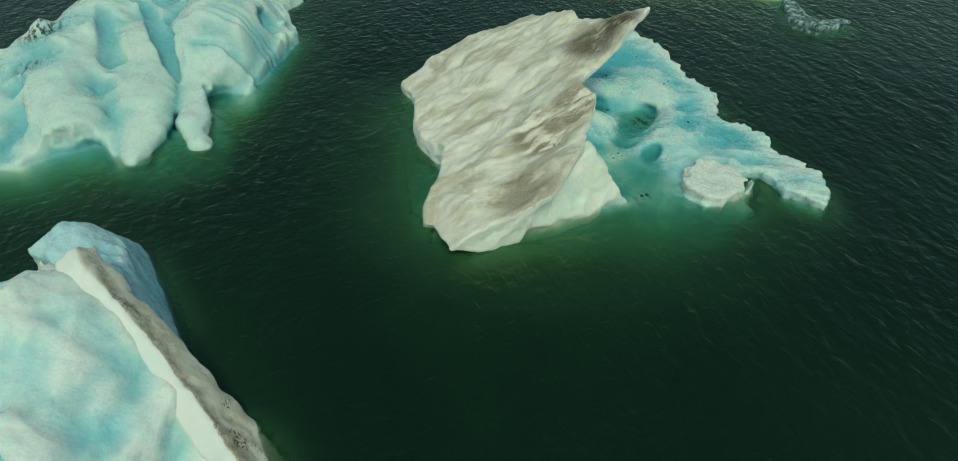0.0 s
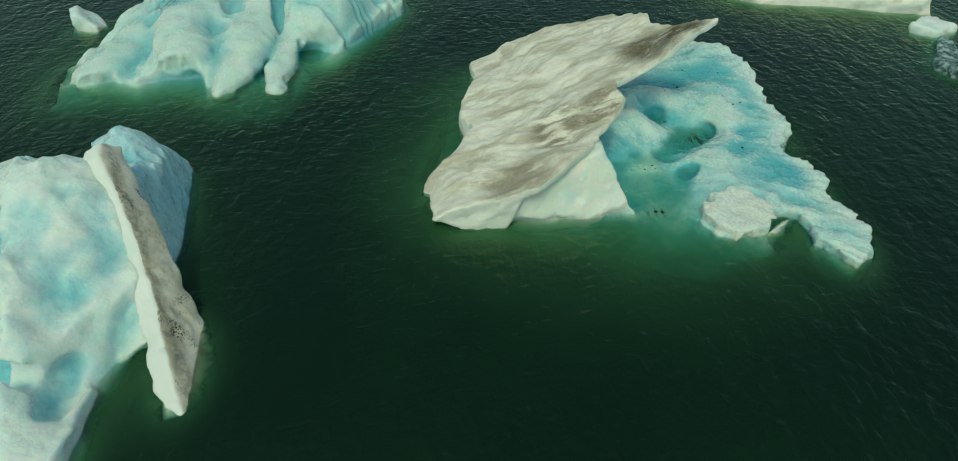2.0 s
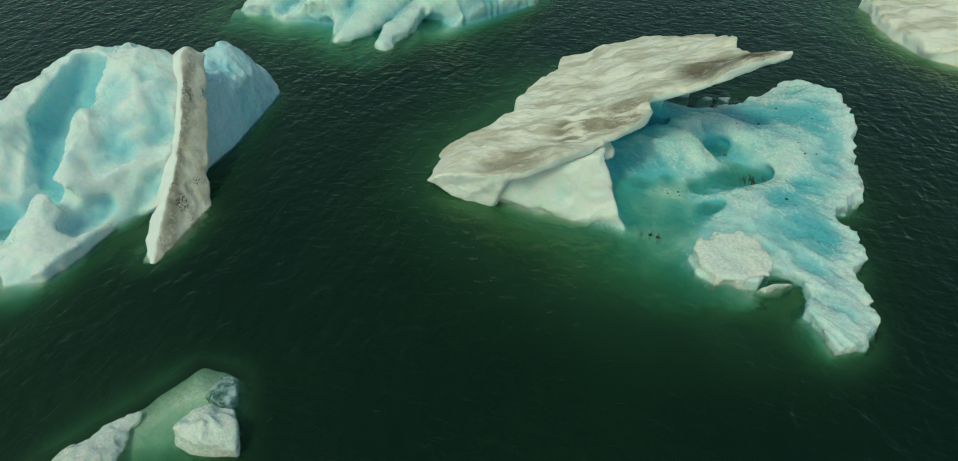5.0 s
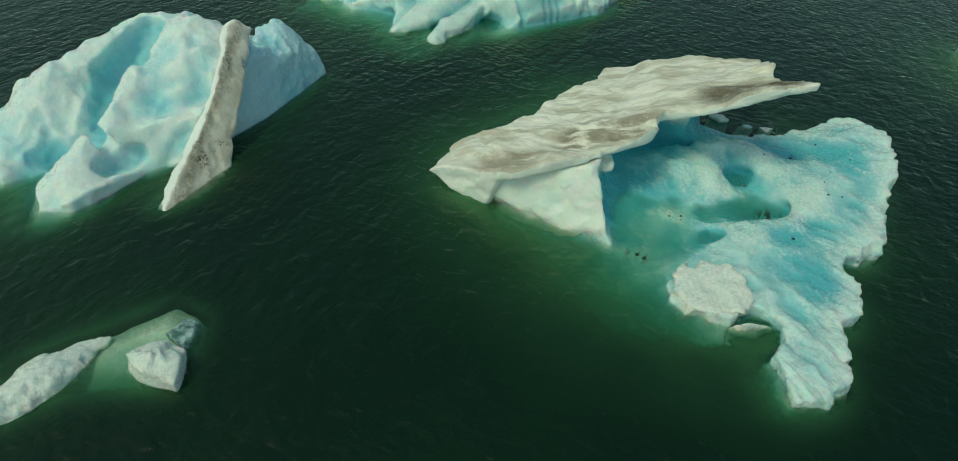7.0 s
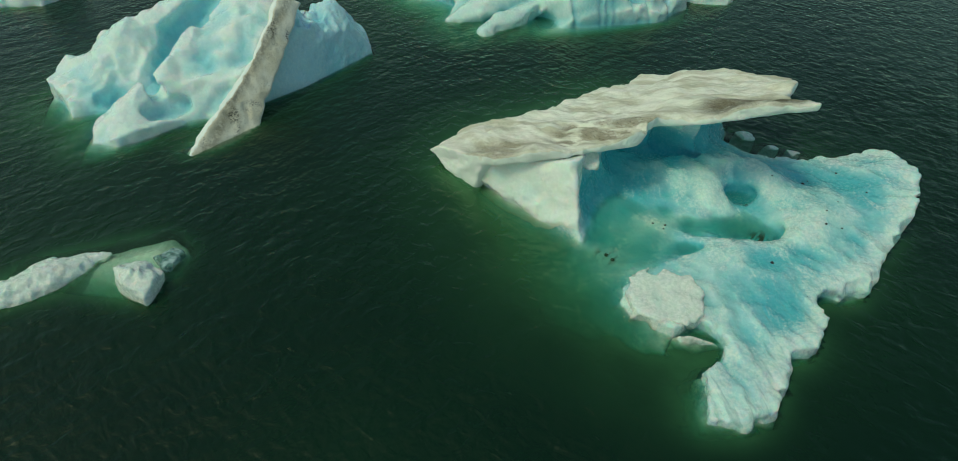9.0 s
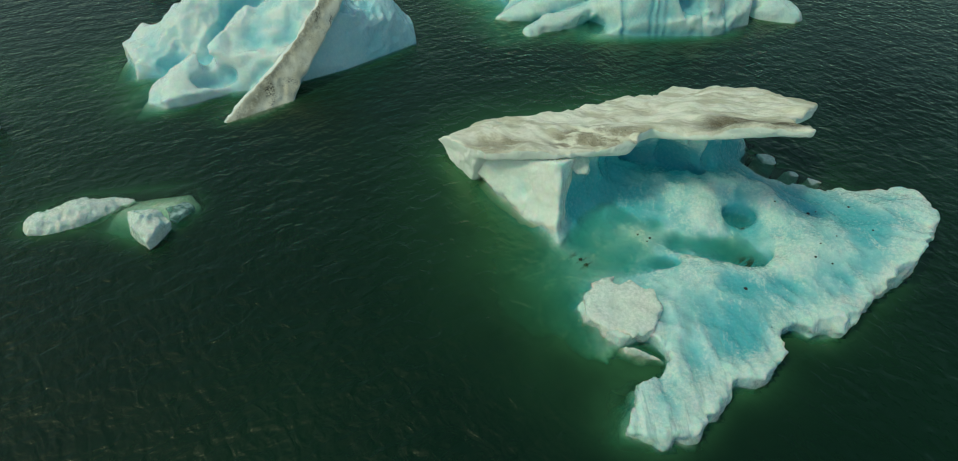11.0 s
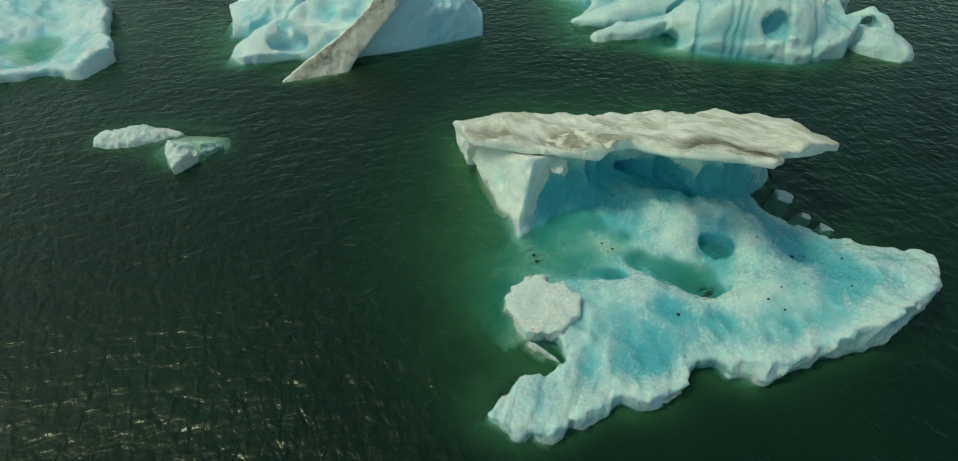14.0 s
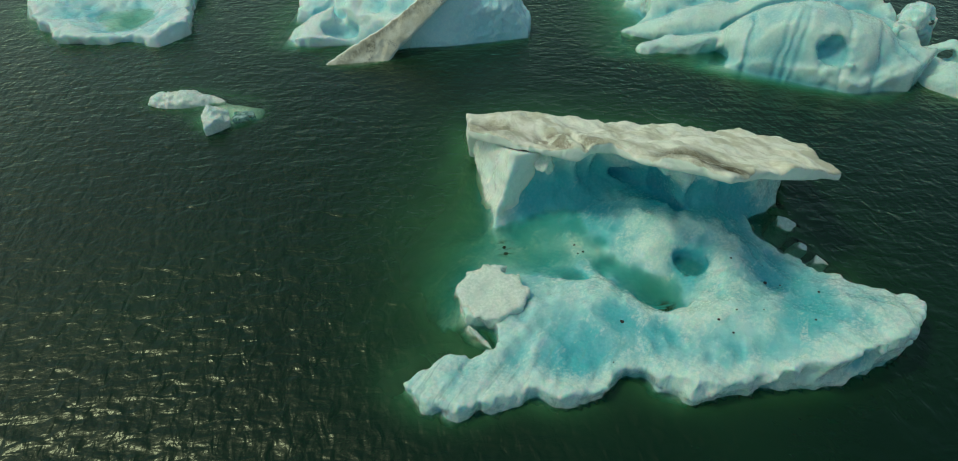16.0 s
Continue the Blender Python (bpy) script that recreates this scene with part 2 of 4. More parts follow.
def clear_ice_material():
    n = Nodes("clear_ice")
    lumps = n.noise(5.0, 4, 0.6)
    body = n.add("ShaderNodeBsdfPrincipled", Base_Color=n.mix(n.ramp(lumps, 0.35, 0.65), (0.10, 0.20, 0.20), (0.45, 0.60, 0.60)), Roughness=0.12, IOR=1.31, Normal=n.bump(lumps, 0.6, 0.1))
    clear = n.add("ShaderNodeBsdfTransparent", Color=(0.8, 0.95, 0.92, 1))
    both = n.add("ShaderNodeMixShader", Fac=n.ramp(lumps, 0.3, 0.7, 0.35, 0.85))
    n.tree.links.new(clear.outputs[0], both.inputs[1])
    n.tree.links.new(body.outputs[0], both.inputs[2])
    return n.done(both.outputs[0])


CLEAR_ICE = clear_ice_material()


# ---- solid modelling: a thing is a field of distances, negative inside ----
LATTICE = np.random.RandomState(7).uniform(-1, 1, (32, 32, 32)).astype(np.float32)


def hat(c):
    """Weights of one axis' places over the lattice."""
    i = np.floor(c).astype(np.int64)
    f = (c - i).astype(np.float32)
    f = f * f * (3 - 2 * f)
    w = np.zeros((len(c), 32), np.float32)
    rows = np.arange(len(c))
    w[rows, i & 31] += 1 - f
    w[rows, (i + 1) & 31] += f
    return w


def grain3(x, y, z, size, octaves=3, seed=0):
    """Smooth random values about 0, with lumps of that size in metres."""
    total, amp = 0.0, 1.0
    square = x[0, 0, 0] == x[0, -1, -1] and y[0, 0, 0] == y[-1, 0, -1] and z[0, 0, 0] == z[-1, -1, 0]
    for o in range(octaves):
        move = [seed * 7.31 + o * 3.7] * 3
        if square:
            wx, wy, wz = (hat(c / size * 2 ** o + k) for c, k in zip((x[:, 0, 0], y[0, :, 0], z[0, 0, :]), move))
            value = np.tensordot(wx, LATTICE, (1, 0))
            value = np.tensordot(np.ascontiguousarray(value.transpose(0, 2, 1)), wy, (2, 1))
            value = np.tensordot(np.ascontiguousarray(value.transpose(0, 2, 1)), wz, (2, 1))
        else:
            q = [c / size * 2 ** o + k for c, k in zip((x, y, z), move)]
            i = [np.floor(c).astype(np.int32) for c in q]
            f = [(c - k).astype(np.float32) for c, k in zip(q, i)]
            f = [c * c * (3 - 2 * c) for c in f]
            pick = [[((c + d) & 31) * k for d in (0, 1)] for c, k in zip(i, (1024, 32, 1))]
            flat = LATTICE.ravel()
            rows = []
            for dx in (0, 1):
                for dy in (0, 1):
                    start = pick[0][dx] + pick[1][dy]
                    near, far = flat.take(start + pick[2][0]), flat.take(start + pick[2][1])
                    rows.append(near + (far - near) * f[2])
            near, far = rows[0] + (rows[1] - rows[0]) * f[1], rows[2] + (rows[3] - rows[2]) * f[1]
            value = near + (far - near) * f[0]
        total, amp = total + amp * value, amp * 0.5
    return total


def join(a, b, k):
    h = np.clip(0.5 + 0.5 * (b - a) / k, 0, 1)
    return b + (a - b) * h - k * h * (1 - h)


def cut(a, b, k):
    return -join(-a, -b, k)


def outline(x, y, points):
    """Distance in plan to a closed outline, negative inside."""
    best, inside = np.full(x.shape, 1e9, np.float32), np.zeros(x.shape, bool)
    for (ax, ay), (bx, by) in zip(points, points[1:] + points[:1]):
        ex, ey = bx - ax, by - ay
        s = np.clip(((x - ax) * ex + (y - ay) * ey) / (ex * ex + ey * ey), 0, 1)
        best = np.minimum(best, np.hypot(x - ax - s * ex, y - ay - s * ey))
        if ay != by:
            inside ^= ((ay > y) != (by > y)) & (x < (y - ay) / (by - ay) * ex + ax)
    return np.where(inside, -best, best)


def stacked(x, y, z, points, slide):
    """An outline that moves and grows with height: slide(z) gives dx, dy and growth."""
    out = np.empty(x.shape, np.float32)
    last = None
    for k in range(x.shape[2]):
        key = slide(float(z[0, 0, k]))
        if key != last:
            flat, last = outline(x[:, :, 0] - key[0], y[:, :, 0] - key[1], points) - key[2], key
        out[:, :, k] = flat
    return out


def sunken(south, grow):
    """Below the water the ice spreads to the south; the shape stands in for the glow on the sunlit side."""
    return lambda z: (0.0, -south * max(-z - 0.05, 0), grow * max(-z - 0.05, 0))


def heights(x, y, points):
    """A smooth height over the plan through (x, y, height) peaks and hollows."""
    spots = np.array(points)
    reach = lambda dx, dy: np.sqrt(dx * dx + dy * dy + 0.12)  # noqa: E731
    px, py = spots[:, 0], spots[:, 1]
    count = len(spots)
    system = np.zeros((count + 3, count + 3))
    system[:count, :count] = reach(px[:, None] - px, py[:, None] - py)
    system[:count, count:] = np.stack([np.ones(count), px, py], 1)
    system[count:, :count] = system[:count, count:].T
    share = np.linalg.lstsq(system, np.r_[spots[:, 2], 0, 0, 0], rcond=1e-6)[0]
    total = share[count] + share[count + 1] * x + share[count + 2] * y
    for k in range(count):
        total = total + share[k] * reach(x - px[k], y - py[k])
    return np.clip(total, spots[:, 2].min() - 0.2, spots[:, 2].max() + 0.2).astype(np.float32)


def bar(x, y, z, p, q, r0, r1):
    """A rounded bar from p to q, tapering from r0 to r1."""
    d = np.subtract(q, p)
    s = np.clip(((x - p[0]) * d[0] + (y - p[1]) * d[1] + (z - p[2]) * d[2]) / float(d @ d), 0, 1)
    return np.sqrt((x - p[0] - s * d[0]) ** 2 + (y - p[1] - s * d[1]) ** 2 + (z - p[2] - s * d[2]) ** 2) - (r0 + (r1 - r0) * s)


def egg(x, y, z, c, r, turn=0.0):
    ca, sa = math.cos(radians(turn)), math.sin(radians(turn))
    u, v, w = (x - c[0]) * ca + (y - c[1]) * sa, (y - c[1]) * ca - (x - c[0]) * sa, z - c[2]
    return (np.sqrt((u / r[0]) ** 2 + (v / r[1]) ** 2 + (w / r[2]) ** 2) - 1) * min(r)


def grid(low, high, step):
    axes = [np.arange(l, h, step, dtype=np.float32) for l, h in zip(low, high)]
    return np.meshgrid(*axes, indexing="ij")


DROWNED = []


def drowned_depth(field, low, step):
    """How deep below the water's face the first ice lies, column by column."""
    first = int(-low[2] / step)
    depth = np.full(field.shape[:2], 9.0, np.float32)
    for k in range(0, first + 1):
        z = low[2] + k * step
        above = field[:, :, k + 1]
        here = field[:, :, k]
        s = np.clip(here / np.where(here != above, here - above, 1), 0, 1)
        depth = np.where(here < 0, np.maximum(-(z + s * step * (above > 0)), 0), depth)
        if k == first:
            depth = np.where(here < 0, np.where(above < 0, 0, depth), depth)
    return depth


def skin(name, field, low, step, material, parent, label=""):
    """The surface of a field as one smooth mesh under its thing."""
    DROWNED.append((drowned_depth(field, low, step), low, step))
    field = np.pad(field, 1, constant_values=1.0)
    low = np.array(low) - step
    inside = field < 0
    cells = tuple(s - 1 for s in field.shape)
    total, count = np.zeros((*cells, 3), np.float32), np.zeros(cells, np.float32)
    view = lambda a, o: a[o[0]:o[0] + cells[0], o[1]:o[1] + cells[1], o[2]:o[2] + cells[2]]  # noqa: E731
    for ax in range(3):
        for u in (0, 1):
            for v in (0, 1):
                o = [u, v]
                o.insert(ax, 0)
                p = list(o)
                p[ax] = 1
                fa, fb = view(field, o), view(field, p)
                hit = (fa < 0) != (fb < 0)
                s = np.where(hit, fa / np.where(hit, fa - fb, 1), 0)
                for k in range(3):
                    total[..., k] += hit * (s if k == ax else o[k])
                count += hit
    mask = count > 0
    number = np.full(cells, -1, np.int64)
    number[mask] = np.arange(mask.sum())
    verts = (total[mask] / count[mask][:, None] + np.argwhere(mask)) * step + low
    quads = []
    for ax in range(3):
        a, b = [k for k in range(3) if k != ax]
        near = [slice(1, s - 1) for s in field.shape]
        near[ax] = slice(0, field.shape[ax] - 1)
        far = list(near)
        far[ax] = slice(1, field.shape[ax])
        fa, fb = inside[tuple(near)], inside[tuple(far)]
        at = np.argwhere(fa != fb)
        flip = fa[tuple(at.T)]
        at[:, a] += 1
        at[:, b] += 1
        ring = []
        for da, db in ((1, 1), (0, 1), (0, 0), (1, 0)):
            c = at.copy()
            c[:, a] -= da
            c[:, b] -= db
            ring.append(number[tuple(c.T)])
        q = np.stack(ring, 1)
        if ax == 1:
            flip = ~flip
        q[~flip] = q[~flip][:, ::-1]
        quads.append(q)
    quads = np.concatenate(quads)
    mesh = bpy.data.meshes.new(name)
    mesh.vertices.add(len(verts))
    mesh.vertices.foreach_set("co", (verts - np.array(parent.location)).astype(np.float32).ravel())
    mesh.loops.add(quads.size)
    mesh.loops.foreach_set("vertex_index", quads.astype(np.int32).ravel())
    mesh.polygons.add(len(quads))
    mesh.polygons.foreach_set("loop_start", np.arange(0, quads.size, 4, dtype=np.int32))
    mesh.update(calc_edges=True)
    mesh.polygons.foreach_set("use_smooth", np.ones(len(quads), bool))
    mesh.materials.append(material)
    mesh.validate()
    # how far each place stands proud of its surroundings: weathered crust above, clear ice and painted shade below
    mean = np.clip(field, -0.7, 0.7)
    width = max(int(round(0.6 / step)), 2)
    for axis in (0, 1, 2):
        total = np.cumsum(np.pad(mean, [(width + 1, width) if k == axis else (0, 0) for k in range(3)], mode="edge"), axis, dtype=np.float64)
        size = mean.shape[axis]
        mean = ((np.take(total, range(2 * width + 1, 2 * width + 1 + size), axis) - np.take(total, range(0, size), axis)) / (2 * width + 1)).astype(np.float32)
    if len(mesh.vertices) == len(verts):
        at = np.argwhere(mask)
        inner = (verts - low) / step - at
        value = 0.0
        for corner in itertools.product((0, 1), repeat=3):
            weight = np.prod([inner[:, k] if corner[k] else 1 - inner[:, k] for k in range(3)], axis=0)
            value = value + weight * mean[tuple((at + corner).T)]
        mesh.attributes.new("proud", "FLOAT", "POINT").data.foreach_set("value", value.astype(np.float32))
    ob = new(name, mesh)
    ob.parent = parent
    return tagged(ob, label)


def thing(name, place, label, category, group=""):
    ob = new(name)
    ob.location = place
    ob.empty_display_size = 0.3
    return tagged(ob, label, category, group)


# ---- the wing-shaped berg ----
CAVE = (((1.30, 14.7, 0.56), (1.75, 15.9, 0.46), 0.20, 0.15), ((1.75, 15.9, 0.46), (2.35, 16.68, 0.40), 0.17, 0.12))   # dark slit under the wall


def wing_berg():
    berg = thing("iceberg", (3.5, 15.5, 0), "blue iceberg with a tilted silty cap over a low ponded foot", "iceberg")
    low, step = (-4.2, 8.6, -1.9), 0.050
    x, y, z = grid(low, (10.3, 22.0, 3.6), step)
    wob = [grain3(x, y, z, 0.9, 3, s) for s in (1, 2)]
    rough = 2.6 * np.abs(grain3(x, y, z, 0.45, 3, 3)) - 0.7

    # low foot with ponds
    foot_line = [(9.1, 12.5), (9.45, 13.05), (9.35, 13.7), (8.75, 14.45), (8.2, 14.85), (8.45, 15.2), (8.1, 15.7), (7.15, 16.5), (7.4, 17.5), (6.7, 18.6), (5.6, 20.5), (4.8, 21.1), (3.9, 21.45), (3.35, 21.4),
                 (3.1, 20.5), (2.9, 19.65), (2.45, 18.95), (1.9, 18.35), (1.2, 17.7), (0.2, 17.3), (-0.6, 15.0), (0.3, 12.5), (2.2, 12.6), (4.0, 12.5), (5.2, 13.6), (5.4, 13.0), (6.13, 12.36), (7.15, 12.95), (7.03, 13.5), (7.45, 13.87), (7.85, 13.83), (8.1, 13.45), (8.25, 12.95)]
    bumps = [(9.0, 13.0, 0.28), (8.2, 14.0, 0.30), (6.2, 13.0, 0.15), (6.4, 14.6, 0.30), (7.6, 15.6, 0.30), (6.3, 15.9, 0.42), (7.0, 17.2, 0.42), (5.2, 20.0, 0.85), (6.2, 18.6, 0.55), (6.3, 17.0, 0.36),
             (4.2, 20.7, 0.80), (3.4, 20.9, 0.42), (4.4, 19.2, 0.54), (4.0, 18.5, 0.42), (2.5, 18.3, 0.20), (3.2, 19.2, 0.22), (2.45, 16.95, 0.58), (3.0, 17.35, 0.62), (3.7, 17.65, 0.60), (4.5, 17.85, 0.58), (5.4, 17.95, 0.62),
             (2.6, 15.5, 0.46), (2.95, 16.1, 0.50), (3.35, 16.55, 0.40), (3.95, 16.35, 0.22), (2.0, 15.2, 0.36), (2.8, 14.75, 0.14), (3.4, 14.8, 0.0), (4.0, 15.2, -0.06), (4.6, 15.75, -0.10), (4.9, 16.5, -0.20),
             (3.67, 17.05, 0.02), (5.0, 15.2, 0.18), (5.45, 15.6, 0.38), (5.75, 16.3, 0.42), (5.75, 17.1, 0.48), (5.6, 14.9, 0.28), (4.7, 14.5, -0.04), (3.6, 13.9, -0.12), (3.4, 13.4, -0.20), (4.6, 13.4, -0.30), (1.5, 16.0, 0.15)]
    top = heights(x[:, :, 0], y[:, :, 0], bumps)[:, :, None]
    edge = stacked(x, y, z, foot_line, sunken(0.45, 0.08)) - 0.05 + 0.07 * wob[0] + 0.05 * rough + 0.20 * np.abs(grain3(x, y, z * 0.25, 1.1, 3, 33)) - 0.05
    foot = cut(edge, (z - top) * 0.85 + 0.03 * wob[1] + 0.006 * rough + (0.09 * np.abs(grain3(x * 0.6 + 0.12 * y, y - 0.25 * x, z * 0.3, 0.75, 3, 31)) - 0.03) * np.clip((x - 4.8) / 1.5, 0.3, 1) + 0.07 * (np.abs(grain3(x * 0.7, y, z * 0.4, 0.5, 4, 37)) - 0.3), 0.07)
    # melt furrows across the arm
    foot = foot + 0.10 * np.clip(np.sin((y + 0.12 * x) * 11.0 + 1.2 * wob[1]) - 0.6, 0, 1) * np.clip(x - 7.4, 0, 1)
    # drowned shelf south of the foot
    shelf_line = [(2.4, 11.2), (4.4, 10.9), (5.7, 11.6), (6.6, 13.2), (4.0, 14.2), (2.6, 12.6)]
    shelf = cut(outline(x[:, :, 0], y[:, :, 0], shelf_line)[:, :, None] - 0.9 + 0.3 * wob[0], z + 0.16 + 0.06 * wob[1] + 0.36 * np.clip(12.7 - y, 0, 4), 0.4)
    body = join(foot, shelf, 0.3)
    # drowned apron north of the foot
    apron = cut(outline(x[:, :, 0], y[:, :, 0], [(0.6, 18.2), (1.9, 19.3), (2.7, 20.4), (3.4, 20.0), (2.2, 18.0)])[:, :, None] + 0.15 * wob[0], (z + 0.12 + 0.35 * np.clip((y - 18.0) * 0.6 - (x - 1.9) * 0.8, 0, 4)) * 0.9, 0.2)
    body = join(body, apron, 0.3)

    # steep blue wall under the cap
    plane = -0.02 + 0.42 * x + 0.07 * y
    plane = 0.26 + 0.16 * np.logaddexp(0, (plane - 0.26) / 0.16)
    # the cap's lie, with a step and folds along the dip
    along, over = 0.84 * x + 0.54 * y, 0.84 * y - 0.54 * x
    folds = grain3(along * 0.32, over, z * 0.3, 0.6, 4, 11)
    brink = y - 14.15 - 0.5 * (x - 2.87) + 0.15 * wob[0]
    drop = 0.13 * (np.tanh(brink * 7.0) - 1) * np.clip(x - 0.2, 0, 1)
    steps = drop + (0.20 * np.exp(-((brink + 0.24) / 0.2) ** 2) - 0.11 * np.exp(-((brink - 0.03) / 0.07) ** 2)) * np.clip(x - 0.7, 0, 1) + 0.10 * folds + 0.10 * grain3(x, y, z * 0.3, 0.8, 4, 13)
    wall_line = [(0.3, 10.5), (2.2, 11.3), (4.05, 12.45), (2.85, 13.2), (2.2, 14.1), (1.5, 14.9), (1.35, 15.4), (1.5, 16.0), (2.05, 16.55), (2.1, 17.2), (0.9, 18.6), (-0.6, 19.0), (-1.7, 17.0), (-1.4, 15.0), (-0.7, 13.0), (-0.7, 11.0)]
    lean = np.clip(z, 0, 3)
    wall = stacked(x, y, z, wall_line, lambda h: (0.15 * min(max(h, 0), 3), -0.42 * min(max(h, 0), 3) - 0.5 * max(-h, 0), 0.1 * max(-h, 0))) + 0.35 * np.clip(lean * (1.6 - lean), 0, 1) * np.clip(x - 0.6, 0, 1) * np.clip((y - 12.5) / 0.8, 0, 1)
    wall = cut(wall + 0.08 * wob[0] + 0.015 * rough, (z - plane - drop + 0.30 + 0.15 * np.clip(1.0 - x, 0, 2)) * 0.92, 0.06)
    # the buttress leans back towards the cap
    facing = (x - 1.45) * 0.523 - (y - 10.77) * 0.773 + (z - 0.22) * 0.360 - 0.30 * np.clip(2.2 - x, 0, 1) * np.clip(z, 0, 1)
    wall = cut(wall, facing + 0.05 * wob[1] + 0.02 * rough, 0.05)
    wall = cut(wall, (x - 4.15 + 0.70 * lean + 0.3 * (y - 12.5)) * 0.75, 0.10)
    body = join(body, wall, 0.55)
    # drowned part of the cap
    drowned = cut(outline(x[:, :, 0], y[:, :, 0], [(-0.9, 11.3), (1.0, 11.6), (0.5, 18.8), (-2.3, 18.8), (-3.1, 17.2), (-2.3, 14.8), (-1.7, 12.6), (-1.4, 11.6)])[:, :, None] + 0.2 * wob[0], np.maximum(z - 0.42 * (x + 0.7) + 0.25, z + 0.12) * 0.9 + 0.1 * wob[1], 0.2)
    body = join(body, drowned, 0.2)
    # ponds and hollows
    for c, r, turn in (((4.88, 16.52, 0.08), (0.80, 0.42, 0.28), 50), ((3.67, 17.05, 0.10), (0.42, 0.27, 0.26), 70), ((5.02, 14.66, 0.08), (0.36, 0.24, 0.22), 60), ((6.22, 15.95, 0.48), (0.5, 0.26, 0.14), 70)):
        body = cut(body, -egg(x, y, z, c, r, turn), 0.15)
    body = cut(body, -egg(x, y, z, (7.62, 13.2, -0.3), (0.46, 0.56, 1.1)), 0.06)
    for p, q, r0, r1 in CAVE:
        body = cut(body, -bar(x, y, z, p, q, r0, r1), 0.05)
    # flutes down the wall
    body = body + 0.10 * np.sin((y - 0.6 * x) * 8.5 + 2.4 * wob[0]) * np.clip(z - 0.3, 0, 0.7) * np.clip(3.4 - x, 0, 1) * np.clip((y - 12.6) * 2, 0, 1)
    # the white southern face of the buttress
    skin("ice_buttress", cut(cut(wall - 0.02 + 0.01 * rough, -facing - 0.85 - 0.30 * wob[1], 0.1), -(z + 0.3), 0.1), low, step, PROW_ICE, berg, "white frosted prow of the wall")
    # lump of white ice on the wall
    lump = egg(x, y, z, (2.62, 13.15, 1.15), (0.26, 0.24, 0.27)) + 0.07 * rough
    skin("ice_lump", lump, low, step, FROSTED_ICE, berg, "lump of white ice stuck to the wall")
    block_line = [(5.6, 13.15), (5.72, 12.75), (6.0, 12.55), (6.35, 12.3), (6.75, 12.65), (7.25, 12.98), (7.1, 13.6), (6.6, 13.95), (6.15, 13.95), (5.75, 13.6)]
    ledge = cut(outline(x[:, :, 0], y[:, :, 0], block_line)[:, :, None] + 0.24 * np.abs(grain3(x, y, z * 0.5, 0.42, 4, 36)) - 0.06, (z - 0.36 - 0.05 * wob[1] - 0.10 * (y - 13.2) + 0.02 * rough) * 0.9, 0.02)
    skin("ice_block", cut(ledge, -(z + 0.25), 0.1), low, step, FROSTED_ICE, berg, "crumbly white block frozen to the foot")
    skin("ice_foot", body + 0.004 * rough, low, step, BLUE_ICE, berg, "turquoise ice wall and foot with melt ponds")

    # dark stones lying on the ice
    for sx, sy, size in ((6.24, 15.95, 0.055), (4.06, 18.57, 0.05), (3.9, 18.9, 0.03), (4.03, 19.6, 0.035), (5.75, 17.7, 0.035), (5.4, 18.0, 0.025), (5.94, 18.0, 0.03), (5.1, 19.45, 0.03), (3.2, 18.25, 0.03), (3.45, 18.5, 0.025),
                         (3.95, 14.4, 0.035), (4.1, 14.65, 0.04), (4.2, 14.55, 0.025), (4.7, 12.95, 0.07), (4.55, 12.85, 0.06), (3.75, 17.8, 0.03), (7.3, 16.0, 0.02), (5.2, 18.5, 0.02)):
        column = body[int((sx - low[0]) / step), int((sy - low[1]) / step)]
        ground = low[2] + step * np.nonzero(column < 0)[0].max() + 0.5 * step
        bm = bmesh.new()
        size *= 0.78
        bmesh.ops.create_icosphere(bm, subdivisions=2, radius=size)
        for v in bm.verts:
            v.co *= 1 + 0.35 * noise.noise(v.co * (2.0 / size) + Vector((sx, sy, 0)))
            v.co.z *= 0.7
        mesh = bpy.data.meshes.new("stone")
        bm.to_mesh(mesh)
        bm.free()
        mesh.materials.append(STONE)
        pebble = new("stone", mesh)
        pebble.location = (sx, sy, ground + 0.2 * size)
        tagged(pebble, "small dark stone lying on blue ice", "stone", "stones on the ice")

    # tilted cap
    cap_line = [(-0.35, 9.85), (1.0, 10.5), (1.95, 10.95), (2.3, 11.5), (2.75, 12.25), (2.85, 13.1), (3.08, 13.85), (3.12, 14.22), (2.8, 14.4), (2.65, 14.75), (3.8, 15.9), (4.7, 17.2), (4.2, 17.5), (3.3, 17.7), (2.6, 18.7), (1.5, 19.6), (0.6, 19.3), (-0.3, 19.2), (-1.9, 18.6), (-2.6, 17.6),
                (-2.0, 16.7), (-1.8, 15.2), (-1.5, 14.4), (-0.75, 13.5), (-0.75, 12.4), (-0.95, 11.5), (-0.9, 10.6)]
    hump = 0.08 * np.exp(-((x - 3.6) ** 2 + (y - 17.0) ** 2) / 1.2) + 0.25 * np.exp(-((x + 0.2) ** 2 + (y - 18.2) ** 2) / 2.5)
    upper = plane + steps + hump + 0.05 * wob[1] - 0.02
    lower = plane + drop - 0.27 + 0.03 * wob[0] - 0.5 * np.clip(0.4 - x, 0, 1.0) - 0.03 * np.clip(2.4 - x, 0, 2) + 0.16 * np.clip(x - 3.4, 0, 1)
